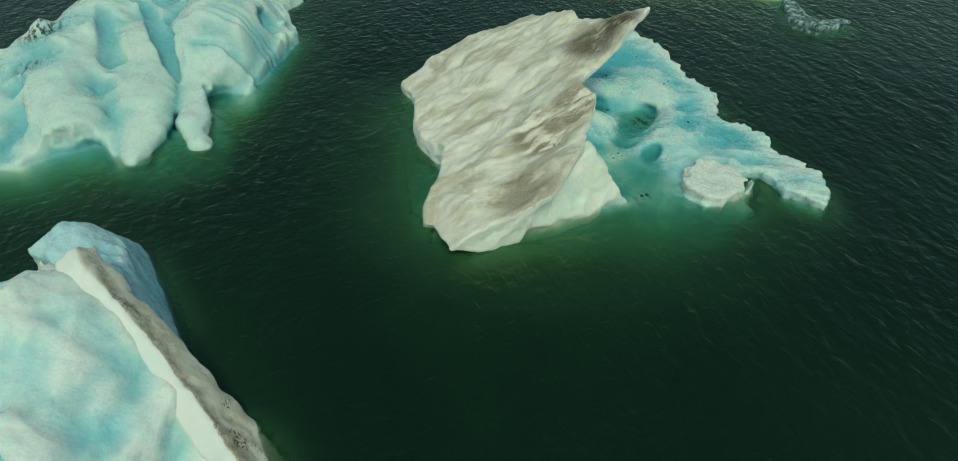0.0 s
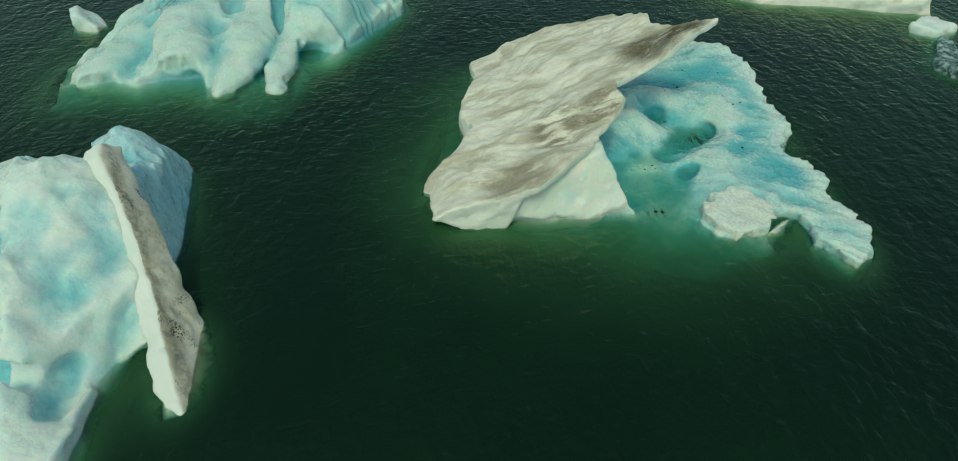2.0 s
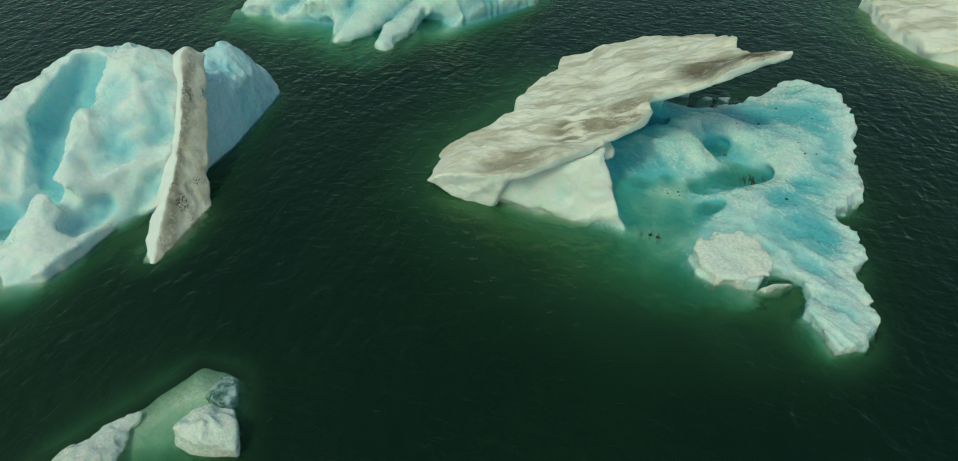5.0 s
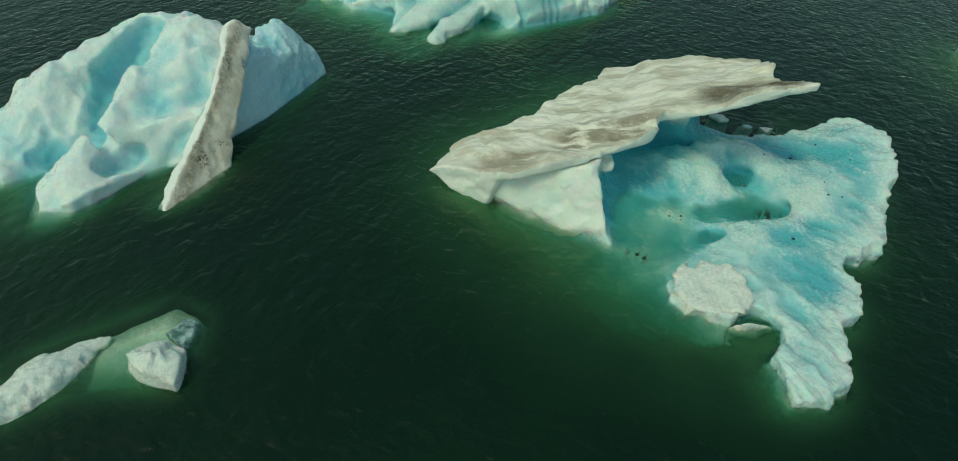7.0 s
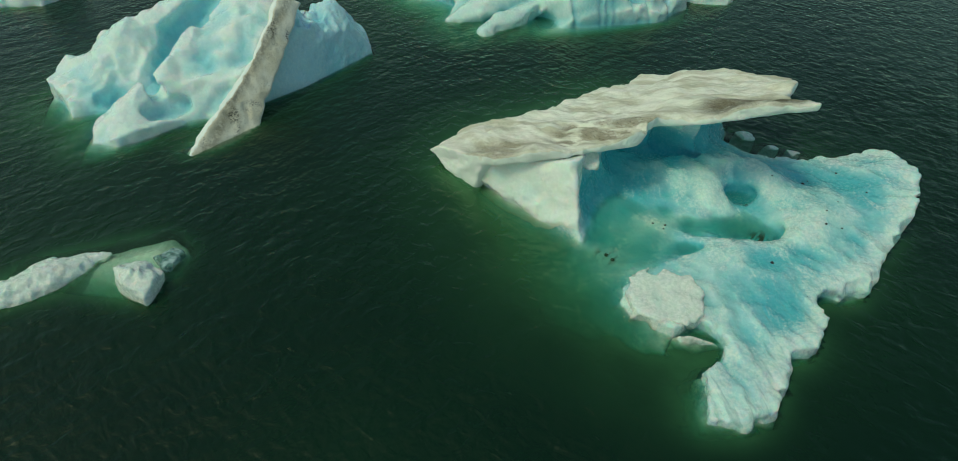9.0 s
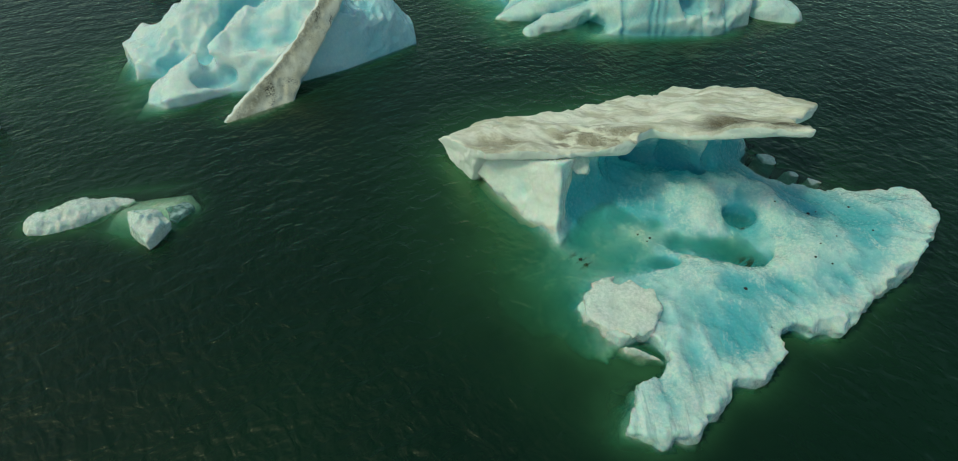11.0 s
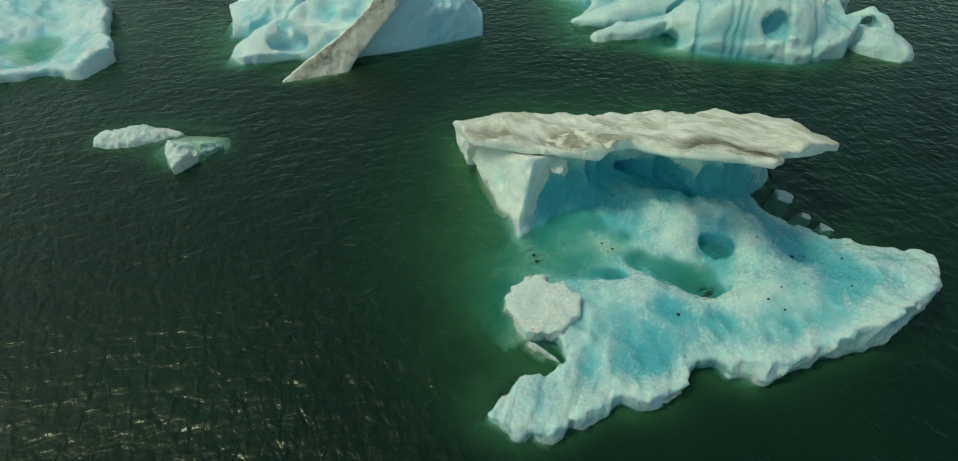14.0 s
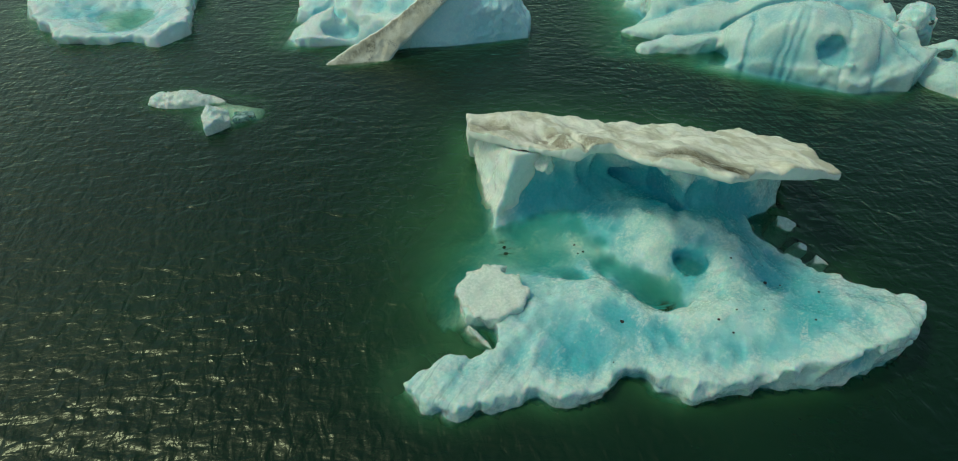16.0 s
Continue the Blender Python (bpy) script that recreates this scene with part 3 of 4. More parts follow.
    # the nose thins out to a point above the water
    from_tip = (x + 0.2) * 0.82 + (y - 9.82) * 0.57
    nose = np.clip((11.3 - y) / 0.5, 0, 1) * np.clip((1.7 - x) / 0.5, 0, 1)
    upper = upper - 0.24 * np.clip(1.0 - from_tip / 1.1, 0, 1.2) * nose
    lower = lower + (0.30 - 0.42 * from_tip - lower) * nose
    cap = cut(cut((z - upper) * 0.9, (lower - z) * 0.9, 0.04), outline(x[:, :, 0], y[:, :, 0], cap_line)[:, :, None] - 0.04 + 0.05 * wob[0] + 0.02 * rough, 0.05)
    skin("ice_cap", cap + 0.008 * rough, low, step, CAP, berg, "tilted cream firn slab streaked with brown silt")
    return berg


wing_berg()


# ---- the berg with the silty fin ----
def fin_berg():
    berg = thing("iceberg", (-5.5, 4.5, 0), "white and blue iceberg with a leaning silt-banded fin", "iceberg")
    low, step = (-9.8, -1.8, -1.6), 0.055
    x, y, z = grid(low, (-1.5, 10.6, 3.3), step)
    wob = [grain3(x, y, z, 1.1, 3, s) for s in (4, 5)]
    rough = 2.6 * np.abs(grain3(x, y, z, 0.4, 3, 6)) - 0.7
    line = [(-3.6, 1.16), (-3.2, 1.8), (-3.4, 2.7), (-4.0, 3.6), (-4.3, 4.4), (-4.4, 5.6), (-5.1, 7.0), (-7.3, 9.5), (-8.0, 9.2), (-8.5, 7.4), (-8.6, 4.5), (-8.0, 1.8), (-7.3, 0.3), (-6.6, -0.3), (-5.2, 0.4), (-5.3, 1.5), (-4.5, 1.2)]
    tops = [(-3.6, 1.2, 0.15), (-4.1, 1.9, 0.75), (-4.6, 2.4, 0.9), (-3.75, 3.0, 0.42), (-4.35, 3.4, 0.62), (-5.0, 1.8, 0.05), (-5.6, 2.5, 0.5), (-5.1, 3.3, 1.5), (-5.0, 4.4, 1.4), (-5.3, 3.75, 1.8), (-5.9, 4.0, 2.0), (-6.0, 5.4, 2.2), (-6.7, 4.8, 2.2),
            (-6.5, 6.4, 2.5), (-6.4, 3.1, 1.2), (-7.85, 5.8, 2.5), (-7.4, 4.3, 2.45), (-7.3, 3.2, 2.2), (-6.8, 2.2, 1.75), (-6.1, 1.3, 0.8), (-6.8, 0.4, 0.8), (-8.2, 3.0, 1.4), (-6.9, 7.4, 1.6), (-7.6, 8.5, 1.75), (-7.1, 9.5, 0.3), (-8.3, 7.4, 0.8)]
    top = heights(x[:, :, 0], y[:, :, 0], tops)[:, :, None]
    edge = stacked(x, y, z, line, lambda h: (0.45 * max(-h, 0), -0.7 * max(-h, 0), 0.2 * max(-h, 0)))
    lobes = np.abs(grain3(x, y, z * 0.6, 1.6, 3, 27))
    mass = cut(edge + 0.08 * wob[0], (z - top) * 0.8 + 0.38 * lobes + 0.12 * np.abs(grain3(x, y, z * 0.7, 0.7, 3, 41)) - 0.16, 0.06)
    for p, q, r0, r1 in (((-4.9, 1.9, 0.35), (-5.6, 2.9, 0.85), 0.40, 0.52), ((-5.6, 2.9, 0.85), (-6.6, 3.65, 1.55), 0.52, 0.60), ((-6.6, 3.65, 1.55), (-7.3, 4.9, 2.5), 0.60, 0.45)):
        mass = cut(mass, -bar(x, y, z, p, q, r0, r1) - 0.06 * wob[1], 0.10)
    # the plate behind the fin is cut off sheer
    mass = cut(mass, ((x + 4.45) * 0.80 + (y - 5.9) * 0.60) * 0.93 + 0.26 * z - 0.04 + 0.05 * wob[0], 0.06)
    mass = cut(mass, -egg(x, y, z, (-4.12, 3.15, 0.50), (0.68, 0.36, 0.40), -64), 0.08)
    mass = cut(mass, -bar(x, y, z, (-4.3, 3.05, 0.75), (-5.2, 2.6, 0.95), 0.24, 0.3), 0.1)
    split = (x + 4.4) * 0.51 + (y - 5.7) * 0.86
    jag = np.abs(grain3(x * 1.6, y * 1.6, z * 0.4, 0.7, 3, 29))
    sheer = ((x + 4.45) * 0.80 + (y - 5.9) * 0.60) * 0.93 + 0.26 * z - 0.04
    tip_heights = heights(x[:, :, 0], y[:, :, 0], [(-6.4, 7.3, 1.8), (-6.95, 7.95, 1.42), (-7.6, 8.5, 1.80), (-7.35, 9.1, 1.0), (-7.1, 9.6, 0.12), (-8.3, 8.7, 1.2), (-8.2, 7.7, 1.5), (-5.2, 6.6, 1.4)])[:, :, None]
    plate_line = [(-4.5, 5.7), (-5.4, 7.35), (-7.1, 9.66), (-7.9, 9.45), (-8.4, 8.6), (-8.3, 7.5), (-6.6, 6.4)]
    plate = cut(outline(x[:, :, 0], y[:, :, 0], plate_line)[:, :, None] - 0.15 * np.clip(-z, 0, 1) + 0.04 * wob[0], (z - tip_heights) * 0.8 + 0.22 * jag - 0.07, 0.02)
    plate = cut(cut(plate, sheer + 0.03 * wob[0], 0.03), -split - 0.12 * wob[0], 0.03)
    mass = cut(mass, split + 0.12 * wob[0], 0.03)
    n = np.array((0.706, 0.456, 0.542))
    tip, head = np.array((-2.19, 3.79, 0.0)), np.array((-6.35, 6.9, 2.62))
    along = (head - tip) / np.linalg.norm(head - tip)
    side = np.cross(n, along)
    off = [c - k for c, k in zip((x, y, z), tip)]
    u, v, w = (sum(o * k for o, k in zip(off, axis)) for axis in (along, side, n))
    v = -v
    fin_line = [(-0.08, -0.08), (0.6, -0.05), (1.5, 0.02), (2.6, 0.14), (3.5, 0.18), (4.5, 0.08), (5.55, -0.08), (5.85, 0.05), (5.95, 0.6), (4.75, 0.8), (3.9, 0.88), (2.4, 1.05), (1.7, 1.3), (0.6, 1.2), (-0.15, 0.5)]
    fin = cut(outline(u, v, fin_line) + 0.05 * wob[0], np.abs(w + 0.22) - 0.24 + 0.03 * wob[1], 0.07)
    fin = cut(fin, -(z + 0.9), 0.2)
    # white ice fills the corner behind the fin
    corner = cut(outline(u, v, [(1.6, 0.2), (2.6, 0.3), (3.5, 0.3), (5.4, 0.1), (5.6, 0.55), (2.4, 0.9), (1.7, 0.9)]), np.abs(w + 0.95) - 0.65, 0.25)
    mass = join(mass, corner + 0.08 * wob[0], 0.5)
    skin("ice_plate", plate + 0.014 * rough, low, step, PALE_ICE, berg, "sheer blue ice plate with a ragged top")
    skin("ice_mass", mass + 0.020 * rough, low, step, WHITE_ICE, berg, "rounded white ice with a blue melt hollow")
    skin("fin", fin + 0.02 * rough, low, step, BAND, berg, "leaning ice fin with a grey-brown silt face")
    return berg


fin_berg()


# ---- the broad berg ----
def broad_berg():
    berg = thing("iceberg", (-10.5, 17.5, 0), "broad white and turquoise iceberg with ridges and hollows", "iceberg")
    low, step = (-16.2, 9.6, -1.6), 0.068
    x, y, z = grid(low, (-6.2, 26.2, 3.9), step)
    wob = [grain3(x, y, z, 1.2, 3, s) for s in (7, 8)]
    rough = 2.6 * np.abs(grain3(x, y, z, 0.45, 3, 9)) - 0.7
    line = [(-14.1, 11.0), (-13.2, 12.3), (-12.0, 12.4), (-11.5, 13.2), (-10.5, 13.7), (-9.3, 12.85), (-8.6, 13.85), (-8.75, 14.5), (-8.0, 13.55), (-7.4, 13.5), (-7.7, 14.3), (-8.3, 15.8), (-8.6, 16.5), (-7.6, 16.75), (-7.1, 18.4), (-7.0, 21.0),
            (-7.9, 22.85), (-9.5, 23.6), (-12.0, 22.2), (-13.6, 19.0), (-15.0, 15.2), (-15.2, 12.4)]
    tops = [(-13.9, 11.4, 0.3), (-12.9, 12.6, 0.5), (-11.2, 13.7, 1.2), (-11.9, 14.6, 0.9), (-12.6, 14.8, 1.6), (-13.0, 17.0, 2.2), (-13.0, 19.4, 2.3), (-14.0, 14.0, 0.6), (-11.6, 15.6, 1.7), (-12.0, 17.2, 2.1), (-11.2, 17.2, 0.8), (-10.5, 17.8, 1.5),
            (-11.2, 19.3, 2.0), (-10.3, 15.8, 1.3), (-9.7, 14.5, 0.75), (-9.3, 13.2, 0.2), (-9.2, 15.2, 0.35), (-8.0, 14.0, 0.22), (-8.7, 15.6, 0.5), (-8.5, 16.5, 0.3), (-9.8, 17.3, 0.6), (-9.2, 18.5, 1.75), (-8.0, 17.6, 0.95), (-9.6, 20.4, 2.05),
            (-8.0, 19.8, 1.45), (-8.5, 21.6, 1.5), (-7.6, 21.4, 0.9), (-10.4, 19.2, 1.0), (-10.4, 22.0, 1.5)]
    top = heights(x[:, :, 0], y[:, :, 0], tops)[:, :, None]
    edge = stacked(x, y, z, line, lambda h: (1.0 * max(-h, 0), -1.0 * max(-h, 0), 0.45 * max(-h, 0)))
    ridged = np.abs(grain3(x, y, z * 0.5, 1.4, 4, 17))
    mass = cut(edge + 0.10 * wob[0], (z - top + 0.34) * 0.75 + 0.34 * ridged, 0.08)
    forms = egg(x, y, z, (-9.05, 19.6, 0.1), (1.95, 3.1, 1.95), 4) + 0.10 * wob[0] + 0.10 * ridged
    for p, q, r0, r1 in (((-9.0, 16.9, 0.6), (-8.3, 15.0, 0.2), 0.55, 0.46), ((-8.3, 15.0, 0.2), (-7.8, 13.95, 0.0), 0.40, 0.34), ((-11.4, 18.6, 1.5), (-9.9, 15.3, 0.6), 1.0, 0.95), ((-9.9, 15.3, 0.6), (-9.2, 13.3, -0.1), 0.9, 0.42),
                         ((-13.1, 20.0, 2.3), (-12.3, 15.6, 1.5), 1.1, 1.0), ((-12.3, 15.6, 1.5), (-11.3, 14.0, 0.7), 1.0, 0.95), ((-13.9, 16.5, 0.8), (-13.6, 12.2, 0.0), 1.2, 0.7)):
        forms = join(forms, (bar(x, y, z * 1.6, p, q, r0, r1) + 0.16 * wob[0] + 0.10 * ridged + 0.01 * rough - 0.02) * 0.8, 0.08)
    mass = cut(join(mass, forms, 0.15) + 0.12 * np.abs(grain3(x, y, z * 0.7, 1.6, 2, 43)) - 0.04, edge - 0.05 + 0.12 * wob[0] + 0.06 * rough, 0.10)
    # blue slits between the ridges
    for p, q, r0, r1 in (((-11.6, 19.9, 1.7), (-10.2, 17.9, 1.25), 0.30, 0.40), ((-10.2, 17.9, 1.25), (-9.5, 16.7, 0.55), 0.40, 0.20), ((-12.3, 18.6, 2.0), (-11.2, 16.6, 1.35), 0.25, 0.40)):
        mass = cut(mass, -bar(x, y, z, p, q, r0, r1) + 0.05 * wob[1], 0.07)
    mass = cut(mass, -egg(x, y, z, (-7.5, 20.1, 1.1), (0.65, 0.45, 0.40)) + 0.05 * rough, 0.18)
    mass = join(mass, egg(x, y, z, (-7.9, 20.75, 0.75), (0.55, 0.35, 0.6)) + 0.10 * rough, 0.10)
    for groove, deep in ((17.6, 0.10), (18.65, 0.07), (18.9, 0.08), (19.15, 0.07), (20.55, 0.08), (21.6, 0.07)):
        mass = mass + deep * np.exp(-((y - groove + 0.14 * wob[1]) / 0.075) ** 2) * np.clip(x + 9.6, 0, 1)
    arch = cut(egg(x, y, z, (-9.35, 24.25, -0.05), (1.45, 1.15, 0.72), 30), -(z + 0.9), 0.2)
    arch = join(arch, bar(x, y, z, (-9.9, 24.7, 0.5), (-10.3, 24.15, 0.85), 0.34, 0.22), 0.2)
    arch = join(arch, bar(x, y, z, (-10.3, 24.15, 0.85), (-10.6, 23.3, 0.1), 0.22, 0.34), 0.15)
    arch = cut(arch, -egg(x, y, z, (-10.2, 24.1, 0.52), (1.1, 0.26, 0.24), 10), 0.05)
    limb = join(bar(x, y, z, (-9.9, 21.9, 0.6), (-11.8, 23.2, 1.2), 0.5, 0.4), bar(x, y, z, (-11.8, 23.2, 1.1), (-13.0, 23.8, -0.6), 0.5, 0.5), 0.4) + 0.08 * rough
    skin("ice_arch", arch + 0.10 * wob[0] + 0.03 * rough, low, step, BROAD_ICE, berg, "low ice arch with a hole through it")
    skin("ice_limb", limb + 0.10 * wob[0] + 0.03 * rough, low, step, BLUE_ICE, berg, "blue ice limb leaning over the water")
    skin("ice_mass", mass + 0.007 * rough, low, step, BROAD_ICE, berg, "white ice ridges with blue slits")
    return berg


broad_berg()


# ---- smaller and farther bergs ----
def low_berg(name, label, line, tops, high, step, material, seed, group="", flare=0.5, lumps=0.15, hollows=()):
    xs, ys = [p[0] for p in line], [p[1] for p in line]
    berg = thing(name, (sum(xs) / len(xs), sum(ys) / len(ys), 0), label, "iceberg" if name == "iceberg" else "ice floe", group)
    low = (min(xs) - 0.9, min(ys) - 0.9, -1.0)
    x, y, z = grid(low, (max(xs) + 0.9, max(ys) + 0.9, high), step)
    wob = [grain3(x, y, z, 6 * step + 0.25, 3, seed + s) for s in (0, 1)]
    rough = 2.6 * np.abs(grain3(x, y, z, 3 * step + 0.1, 2, seed + 2)) - 0.7
    top = heights(x[:, :, 0], y[:, :, 0], tops)[:, :, None]
    mass = cut(stacked(x, y, z, line, sunken(flare, 0.3 * flare)) + lumps * wob[0], (z - top) * 0.8 + lumps * 0.6 * wob[1], step * 1.6)
    for c, r, turn in hollows:
        mass = cut(mass, -egg(x, y, z, c, r, turn), 0.1)
    skin("ice_mass", mass + 0.15 * lumps * rough, low, step, material, berg)
    return berg


def drowned_floe():
    floe = thing("ice_floe", (2.1, 1.9, 0), "low half-drowned white ice floe with two humps", "ice floe")
    low, step = (0.3, -0.9, -0.9), 0.036
    x, y, z = grid(low, (4.2, 4.7, 0.8), step)
    wob = [grain3(x, y, z, 0.5, 3, s) for s in (20, 21)]
    rough = 2.6 * np.abs(grain3(x, y, z, 0.22, 3, 22)) - 0.7
    # the drowned plate sinks towards the south-east
    plate_line = [(2.0, 0.2), (2.2, 1.4), (2.6, 2.2), (2.9, 2.9), (2.5, 3.4), (1.9, 3.7), (1.15, 3.3), (1.3, 2.3), (1.35, 0.6)]
    rim = outline(x[:, :, 0], y[:, :, 0], plate_line)[:, :, None]
    sink = 0.02 + 0.35 * np.clip(rim + 0.40, 0, 1) + 0.30 * np.clip((x - 1.55) * 0.9 - (y - 2.2) * 0.25, 0, 2)
    slab = cut(rim - 0.10 - 0.15 * np.clip(-z, 0, 1) + 0.07 * wob[0], (z + sink) * 0.9 + 0.03 * wob[1], 0.05)
    skin("ice_slab", slab, low, step, FROSTED_ICE, floe, "drowned pale ice slab")
    hump = bar(x, y, z * 1.5, (2.2, 0.25, -0.05), (1.85, 1.0, 0.0), 0.42, 0.46)
    hump = join(hump, bar(x, y, z * 1.7, (1.85, 1.0, 0.0), (1.45, 1.95, -0.05), 0.42, 0.20), 0.15)
    hump = cut(hump + 0.09 * wob[0] + 0.03 * rough, -(z + 0.3), 0.1)
    skin("ice_hump", hump, low, step, FROSTED_ICE, floe, "long white ice hump")
    # a peak with two wings
    crest = 0.58 - 0.55 * np.abs((x - 2.75) * 0.8 - (y - 2.85) * 0.6) - 0.22 * np.abs((x - 2.75) * 0.6 + (y - 2.85) * 0.8)
    peak = cut(outline(x[:, :, 0], y[:, :, 0], [(2.4, 2.35), (2.75, 2.5), (3.1, 2.8), (3.38, 3.04), (3.0, 3.25), (2.6, 3.4), (2.2, 3.0)])[:, :, None] + 0.05 * wob[0], (z - crest) * 0.8 + 0.03 * wob[1] + 0.03 * rough, 0.03)
    skin("ice_peak", cut(peak, -(z + 0.4), 0.1), low, step, FROSTED_ICE, floe, "white ice peak with a sharp crest")
    shard = cut(outline(x[:, :, 0], y[:, :, 0], [(2.0, 3.1), (2.55, 3.3), (2.5, 3.5), (1.9, 3.78), (1.7, 3.5)])[:, :, None] + 0.05 * wob[0], np.abs(z - 0.02 - 0.15 * (x - 1.9)) - 0.10 + 0.06 * wob[1] + 0.03 * rough, 0.03)
    skin("ice_shard", shard, low, step, CLEAR_ICE, floe, "clear glassy ice shard")
    return floe


drowned_floe()
low_berg("iceberg", "pale blue iceberg ring round a drowned hollow", [(-0.9, -8.9), (0.15, -6.6), (-0.2, -5.3), (-0.9, -4.2), (-1.1, -2.9), (-2.4, -2.6), (-3.8, -3.8), (-6.9, -5.7), (-6.5, -8.5), (-2.0, -10.8)],
         [(-0.5, -6.4, 0.4), (-0.7, -4.8, 0.25), (-1.4, -3.3, 0.45), (-3.0, -3.7, 0.5), (-2.4, -5.4, -0.15), (-3.4, -6.4, -0.2), (-5.2, -5.4, 0.6), (-5.0, -8.0, 0.8), (-1.6, -8.8, 0.4), (-2.2, -7.0, 0.0)], 1.6, 0.08, WHITE_ICE, 30)
low_berg("iceberg", "low white iceberg with brown silt on its crust", [(1.9, 31.0), (3.4, 29.2), (5.4, 27.7), (7.5, 28.3), (9.3, 28.9), (10.8, 29.0), (12.4, 29.4), (11.4, 33.0), (6.0, 35.0), (2.5, 33.4)],
         [(3.4, 30.2, 0.6), (5.5, 28.6, 0.6), (8.0, 29.4, 0.7), (11.0, 30.2, 0.7), (7.0, 32.0, 1.3), (4.0, 32.5, 0.9)], 1.9, 0.10, CAP, 40)
low_berg("ice_floe", "small white ice chunk floating alone", [(11.4, 27.3), (12.3, 27.1), (13.1, 28.1), (12.4, 28.4), (11.7, 28.0)], [(11.9, 27.6, 0.3), (12.6, 28.0, 0.25)], 0.7, 0.06, WHITE_ICE, 50, lumps=0.1)
low_berg("ice_floe", "small white ice chunk floating by the broad berg", [(-18.0, 15.2), (-17.3, 14.7), (-16.4, 14.9), (-16.6, 15.5), (-17.4, 15.9)], [(-17.2, 15.3, 0.4), (-16.6, 15.1, 0.2)], 0.8, 0.06, WHITE_ICE, 53, lumps=0.1)
low_berg("ice_floe", "clear glassy ice piece, almost transparent", [(12.0, 24.2), (12.7, 23.6), (14.4, 24.6), (14.1, 24.9), (13.2, 24.7), (12.6, 26.9), (12.2, 26.7)], [(12.6, 24.3, 0.25), (13.6, 24.4, 0.2), (12.4, 26.3, 0.22), (12.5, 25.2, 0.08)], 0.6, 0.06, CLEAR_ICE, 56, lumps=0.1)
low_berg("iceberg", "white ice edge far across the water", [(-15.0, -3.6), (-14.9, -2.1), (-15.6, -1.3), (-17.5, -1.2), (-18.5, -3.0), (-16.5, -4.4)], [(-15.6, -2.6, 0.6), (-17.0, -2.6, 1.2)], 1.8, 0.09, WHITE_ICE, 60)


# ---- the small ice round the wing-shaped berg ----
for line, tops in (([(7.2, 13.0), (7.36, 12.98), (7.62, 13.4), (7.62, 13.72), (7.38, 13.62)], [(7.3, 13.1, 0.10), (7.5, 13.55, 0.0)]),
                   ([(1.0, 18.9), (1.4, 18.85), (1.5, 19.2), (1.1, 19.35)], [(1.2, 19.1, 0.07)]),
                   ([(1.75, 19.35), (2.05, 19.3), (2.1, 19.55), (1.85, 19.6)], [(1.9, 19.45, 0.04)]),
                   ([(2.15, 19.75), (2.5, 19.7), (2.45, 20.0)], [(2.35, 19.8, 0.03)]),
                   ([(1.35, 18.35), (1.55, 18.3), (1.6, 18.5)], [(1.5, 18.4, 0.06)])):
    low_berg("ice_floe", "small crumbling white ice bit beside the blue foot", line, tops, 0.3, 0.03, FROSTED_ICE, 70, "ice bits by the foot", 0.3, 0.07)


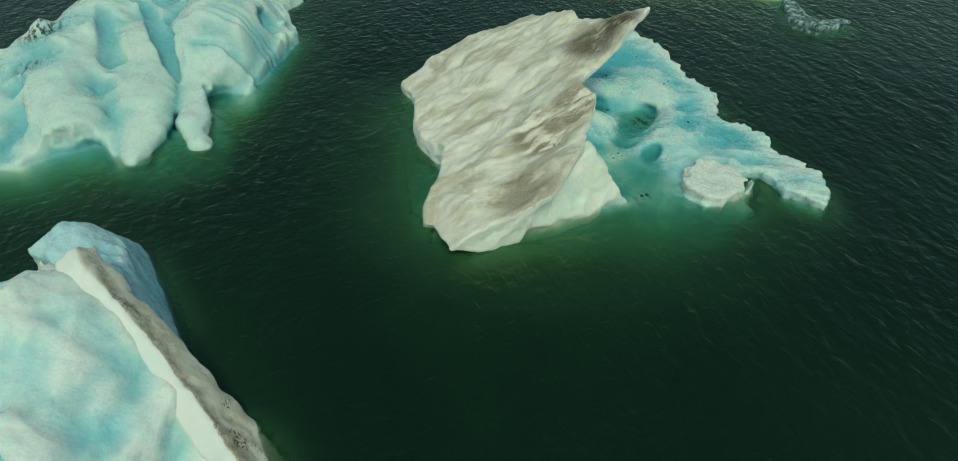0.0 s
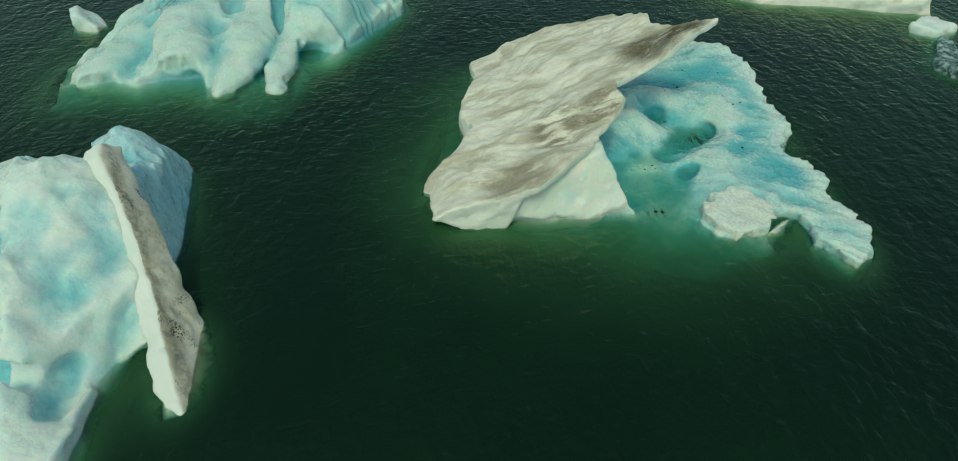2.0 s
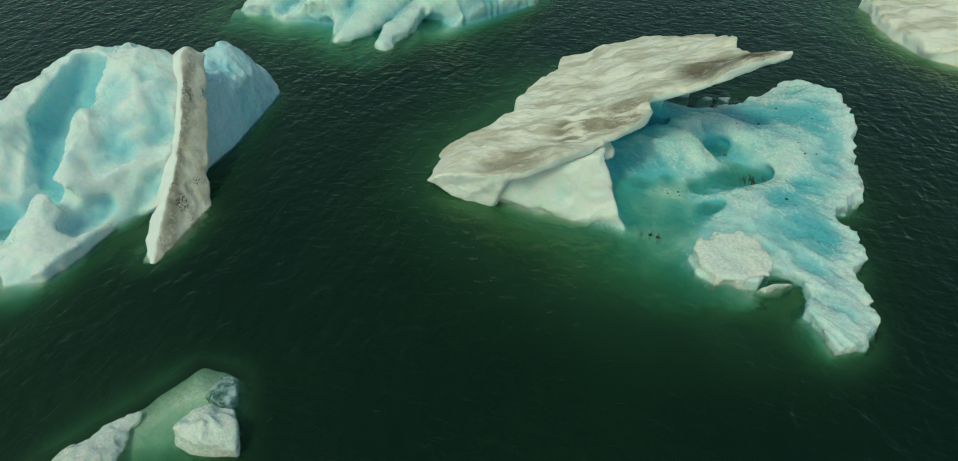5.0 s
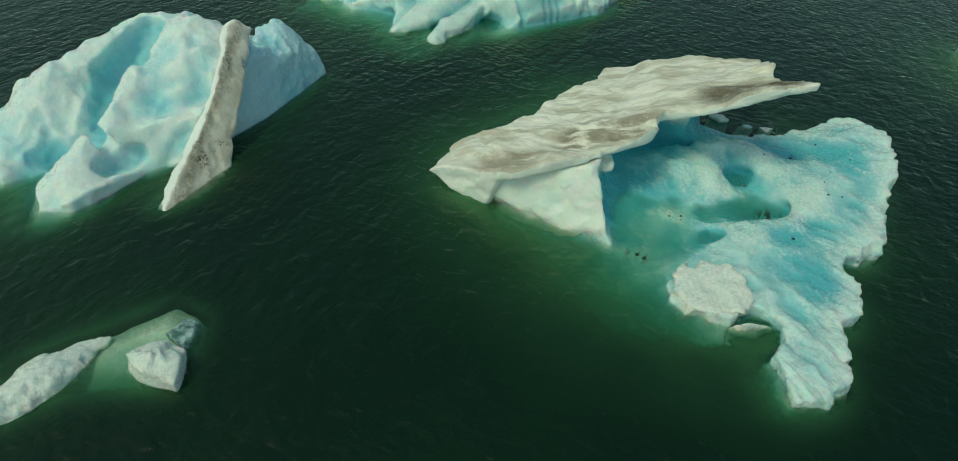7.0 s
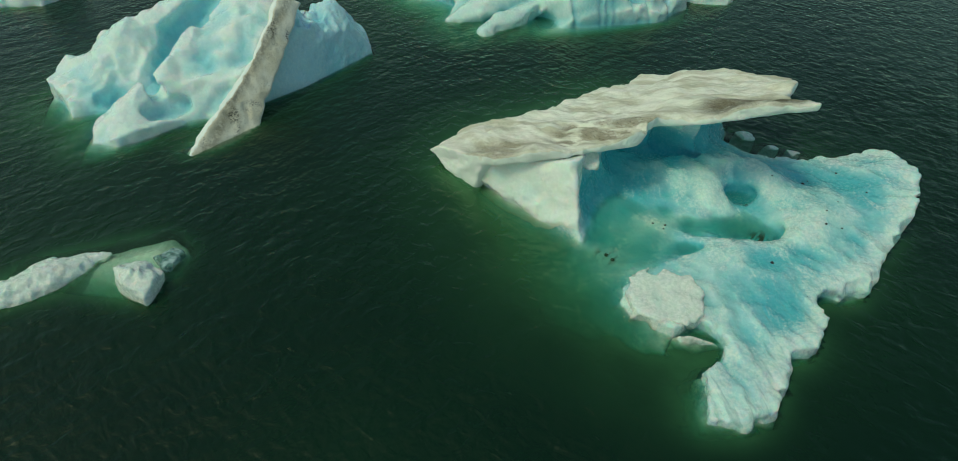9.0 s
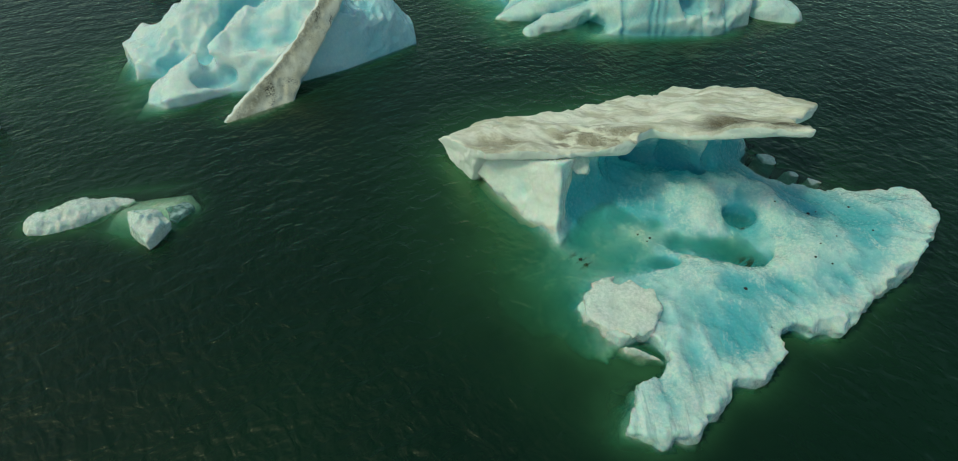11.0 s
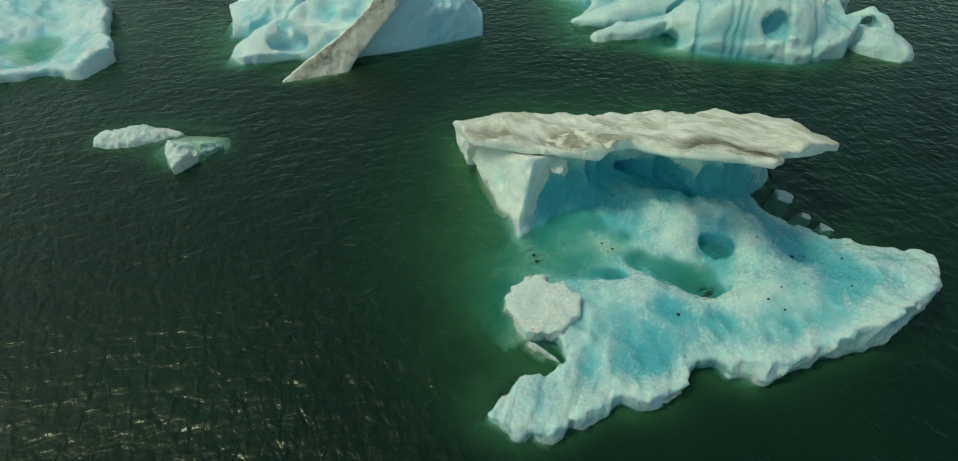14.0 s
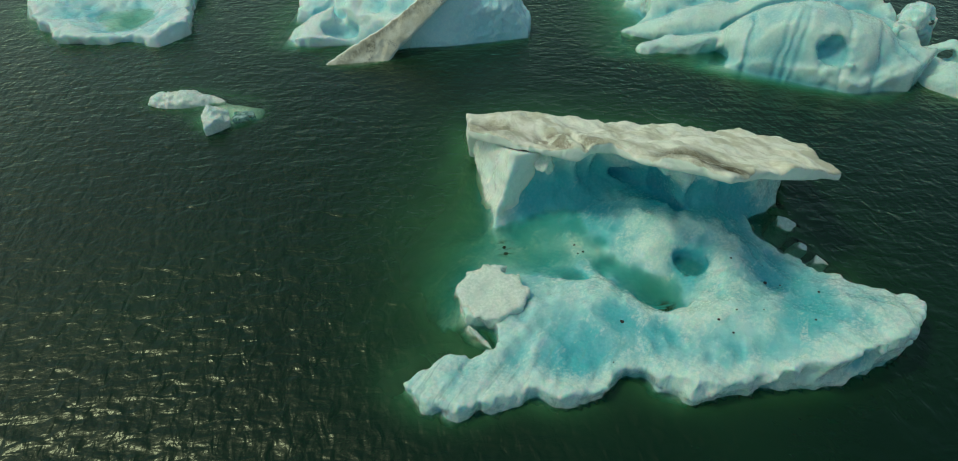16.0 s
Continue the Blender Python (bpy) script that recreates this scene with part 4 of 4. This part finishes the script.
# ---- the lake, clear where drowned ice lies shallow ----
def lake():
    fine_x, fine_y, step = np.arange(-25.0, 20.0, 0.12), np.arange(-18.0, 42.0, 0.12), 0.12
    see = np.zeros((len(fine_x), len(fine_y)))
    for depth, low, size in DROWNED:
        u, v = (fine_x - low[0]) / size, (fine_y - low[1]) / size
        i, j = np.floor(u).astype(int), np.floor(v).astype(int)
        ok_i, ok_j = (i >= 0) & (i < depth.shape[0] - 1), (j >= 0) & (j < depth.shape[1] - 1)
        ii, jj = i[ok_i], j[ok_j]
        fu, fv = (u[ok_i] - ii)[:, None], (v[ok_j] - jj)[None]
        shown = np.clip((np.exp(-0.9 * depth) - 0.28) / 0.72, 0, 1)
        for axis in (0, 1):
            spot = np.arange(depth.shape[axis]) * size
            fade = np.clip(np.minimum(spot, spot[-1] - spot) / 0.9, 0, 1)
            shown = shown * (fade[:, None] if axis == 0 else fade[None])
        value = (shown[np.ix_(ii, jj)] * (1 - fu) * (1 - fv) + shown[np.ix_(ii + 1, jj)] * fu * (1 - fv) + shown[np.ix_(ii, jj + 1)] * (1 - fu) * fv + shown[np.ix_(ii + 1, jj + 1)] * fu * fv)
        box = np.ix_(np.where(ok_i)[0], np.where(ok_j)[0])
        see[box] = np.maximum(see[box], value)
    # light spreading sideways in the silt, blurred here and painted as water colour
    wide = see.copy()
    for reach in (1, 2, 3, 5, 7, 10):
        for axis in (0, 1):
            wide = (np.roll(wide, reach, axis) + np.roll(wide, -reach, axis) + 2 * wide) / 4
    see = 0.92 * see + 0.08 * wide
    # the close painted glow, over drowned ice only
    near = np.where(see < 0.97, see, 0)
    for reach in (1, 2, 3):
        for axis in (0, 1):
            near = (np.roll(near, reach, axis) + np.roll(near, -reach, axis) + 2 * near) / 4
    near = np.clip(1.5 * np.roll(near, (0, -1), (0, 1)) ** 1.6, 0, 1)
    # the wide painted glow, moved a little south and west
    for reach in (12, 15):
        for axis in (0, 1):
            wide = 0.35 * wide + 0.65 * (np.roll(wide, reach, axis) + np.roll(wide, -reach, axis) + 2 * wide) / 4
    wide = np.clip(2.0 * np.roll(wide, (-5, -7), (0, 1)) ** 1.6, 0, 1)
    far = (-2400, -400, -80)
    xs = np.concatenate([far, fine_x, [80, 400, 2400]])
    ys = np.concatenate([far, fine_y, [80, 400, 2400]])
    clarity = np.zeros((len(xs), len(ys)), np.float32)
    clarity[4:-4, 4:-4] = see[1:-1, 1:-1]
    # silt holds the wide painted glow round the ice
    silt = np.zeros((len(xs), len(ys)), np.float32)
    silt[4:-4, 4:-4] = wide[1:-1, 1:-1]
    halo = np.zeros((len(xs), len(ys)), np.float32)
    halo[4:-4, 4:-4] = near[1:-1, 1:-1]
    gx, gy = np.meshgrid(xs, ys, indexing="ij")
    verts = np.stack([gx, gy, np.zeros_like(gx)], -1).reshape(-1, 3)
    number = np.arange(gx.size).reshape(gx.shape)
    quads = np.stack([number[:-1, :-1], number[1:, :-1], number[1:, 1:], number[:-1, 1:]], -1).reshape(-1, 4)
    mesh = bpy.data.meshes.new("water")
    mesh.from_pydata(verts.tolist(), [], quads.tolist())
    mesh.attributes.new("clarity", "FLOAT", "POINT").data.foreach_set("value", clarity.ravel())
    mesh.attributes.new("wide_glow", "FLOAT", "POINT").data.foreach_set("value", silt.ravel())
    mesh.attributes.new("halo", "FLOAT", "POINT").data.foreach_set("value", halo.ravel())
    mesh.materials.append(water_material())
    return tagged(new("water", mesh), "dark green silty glacial lake with small wind ripples", "water", kind="structure")


lake()
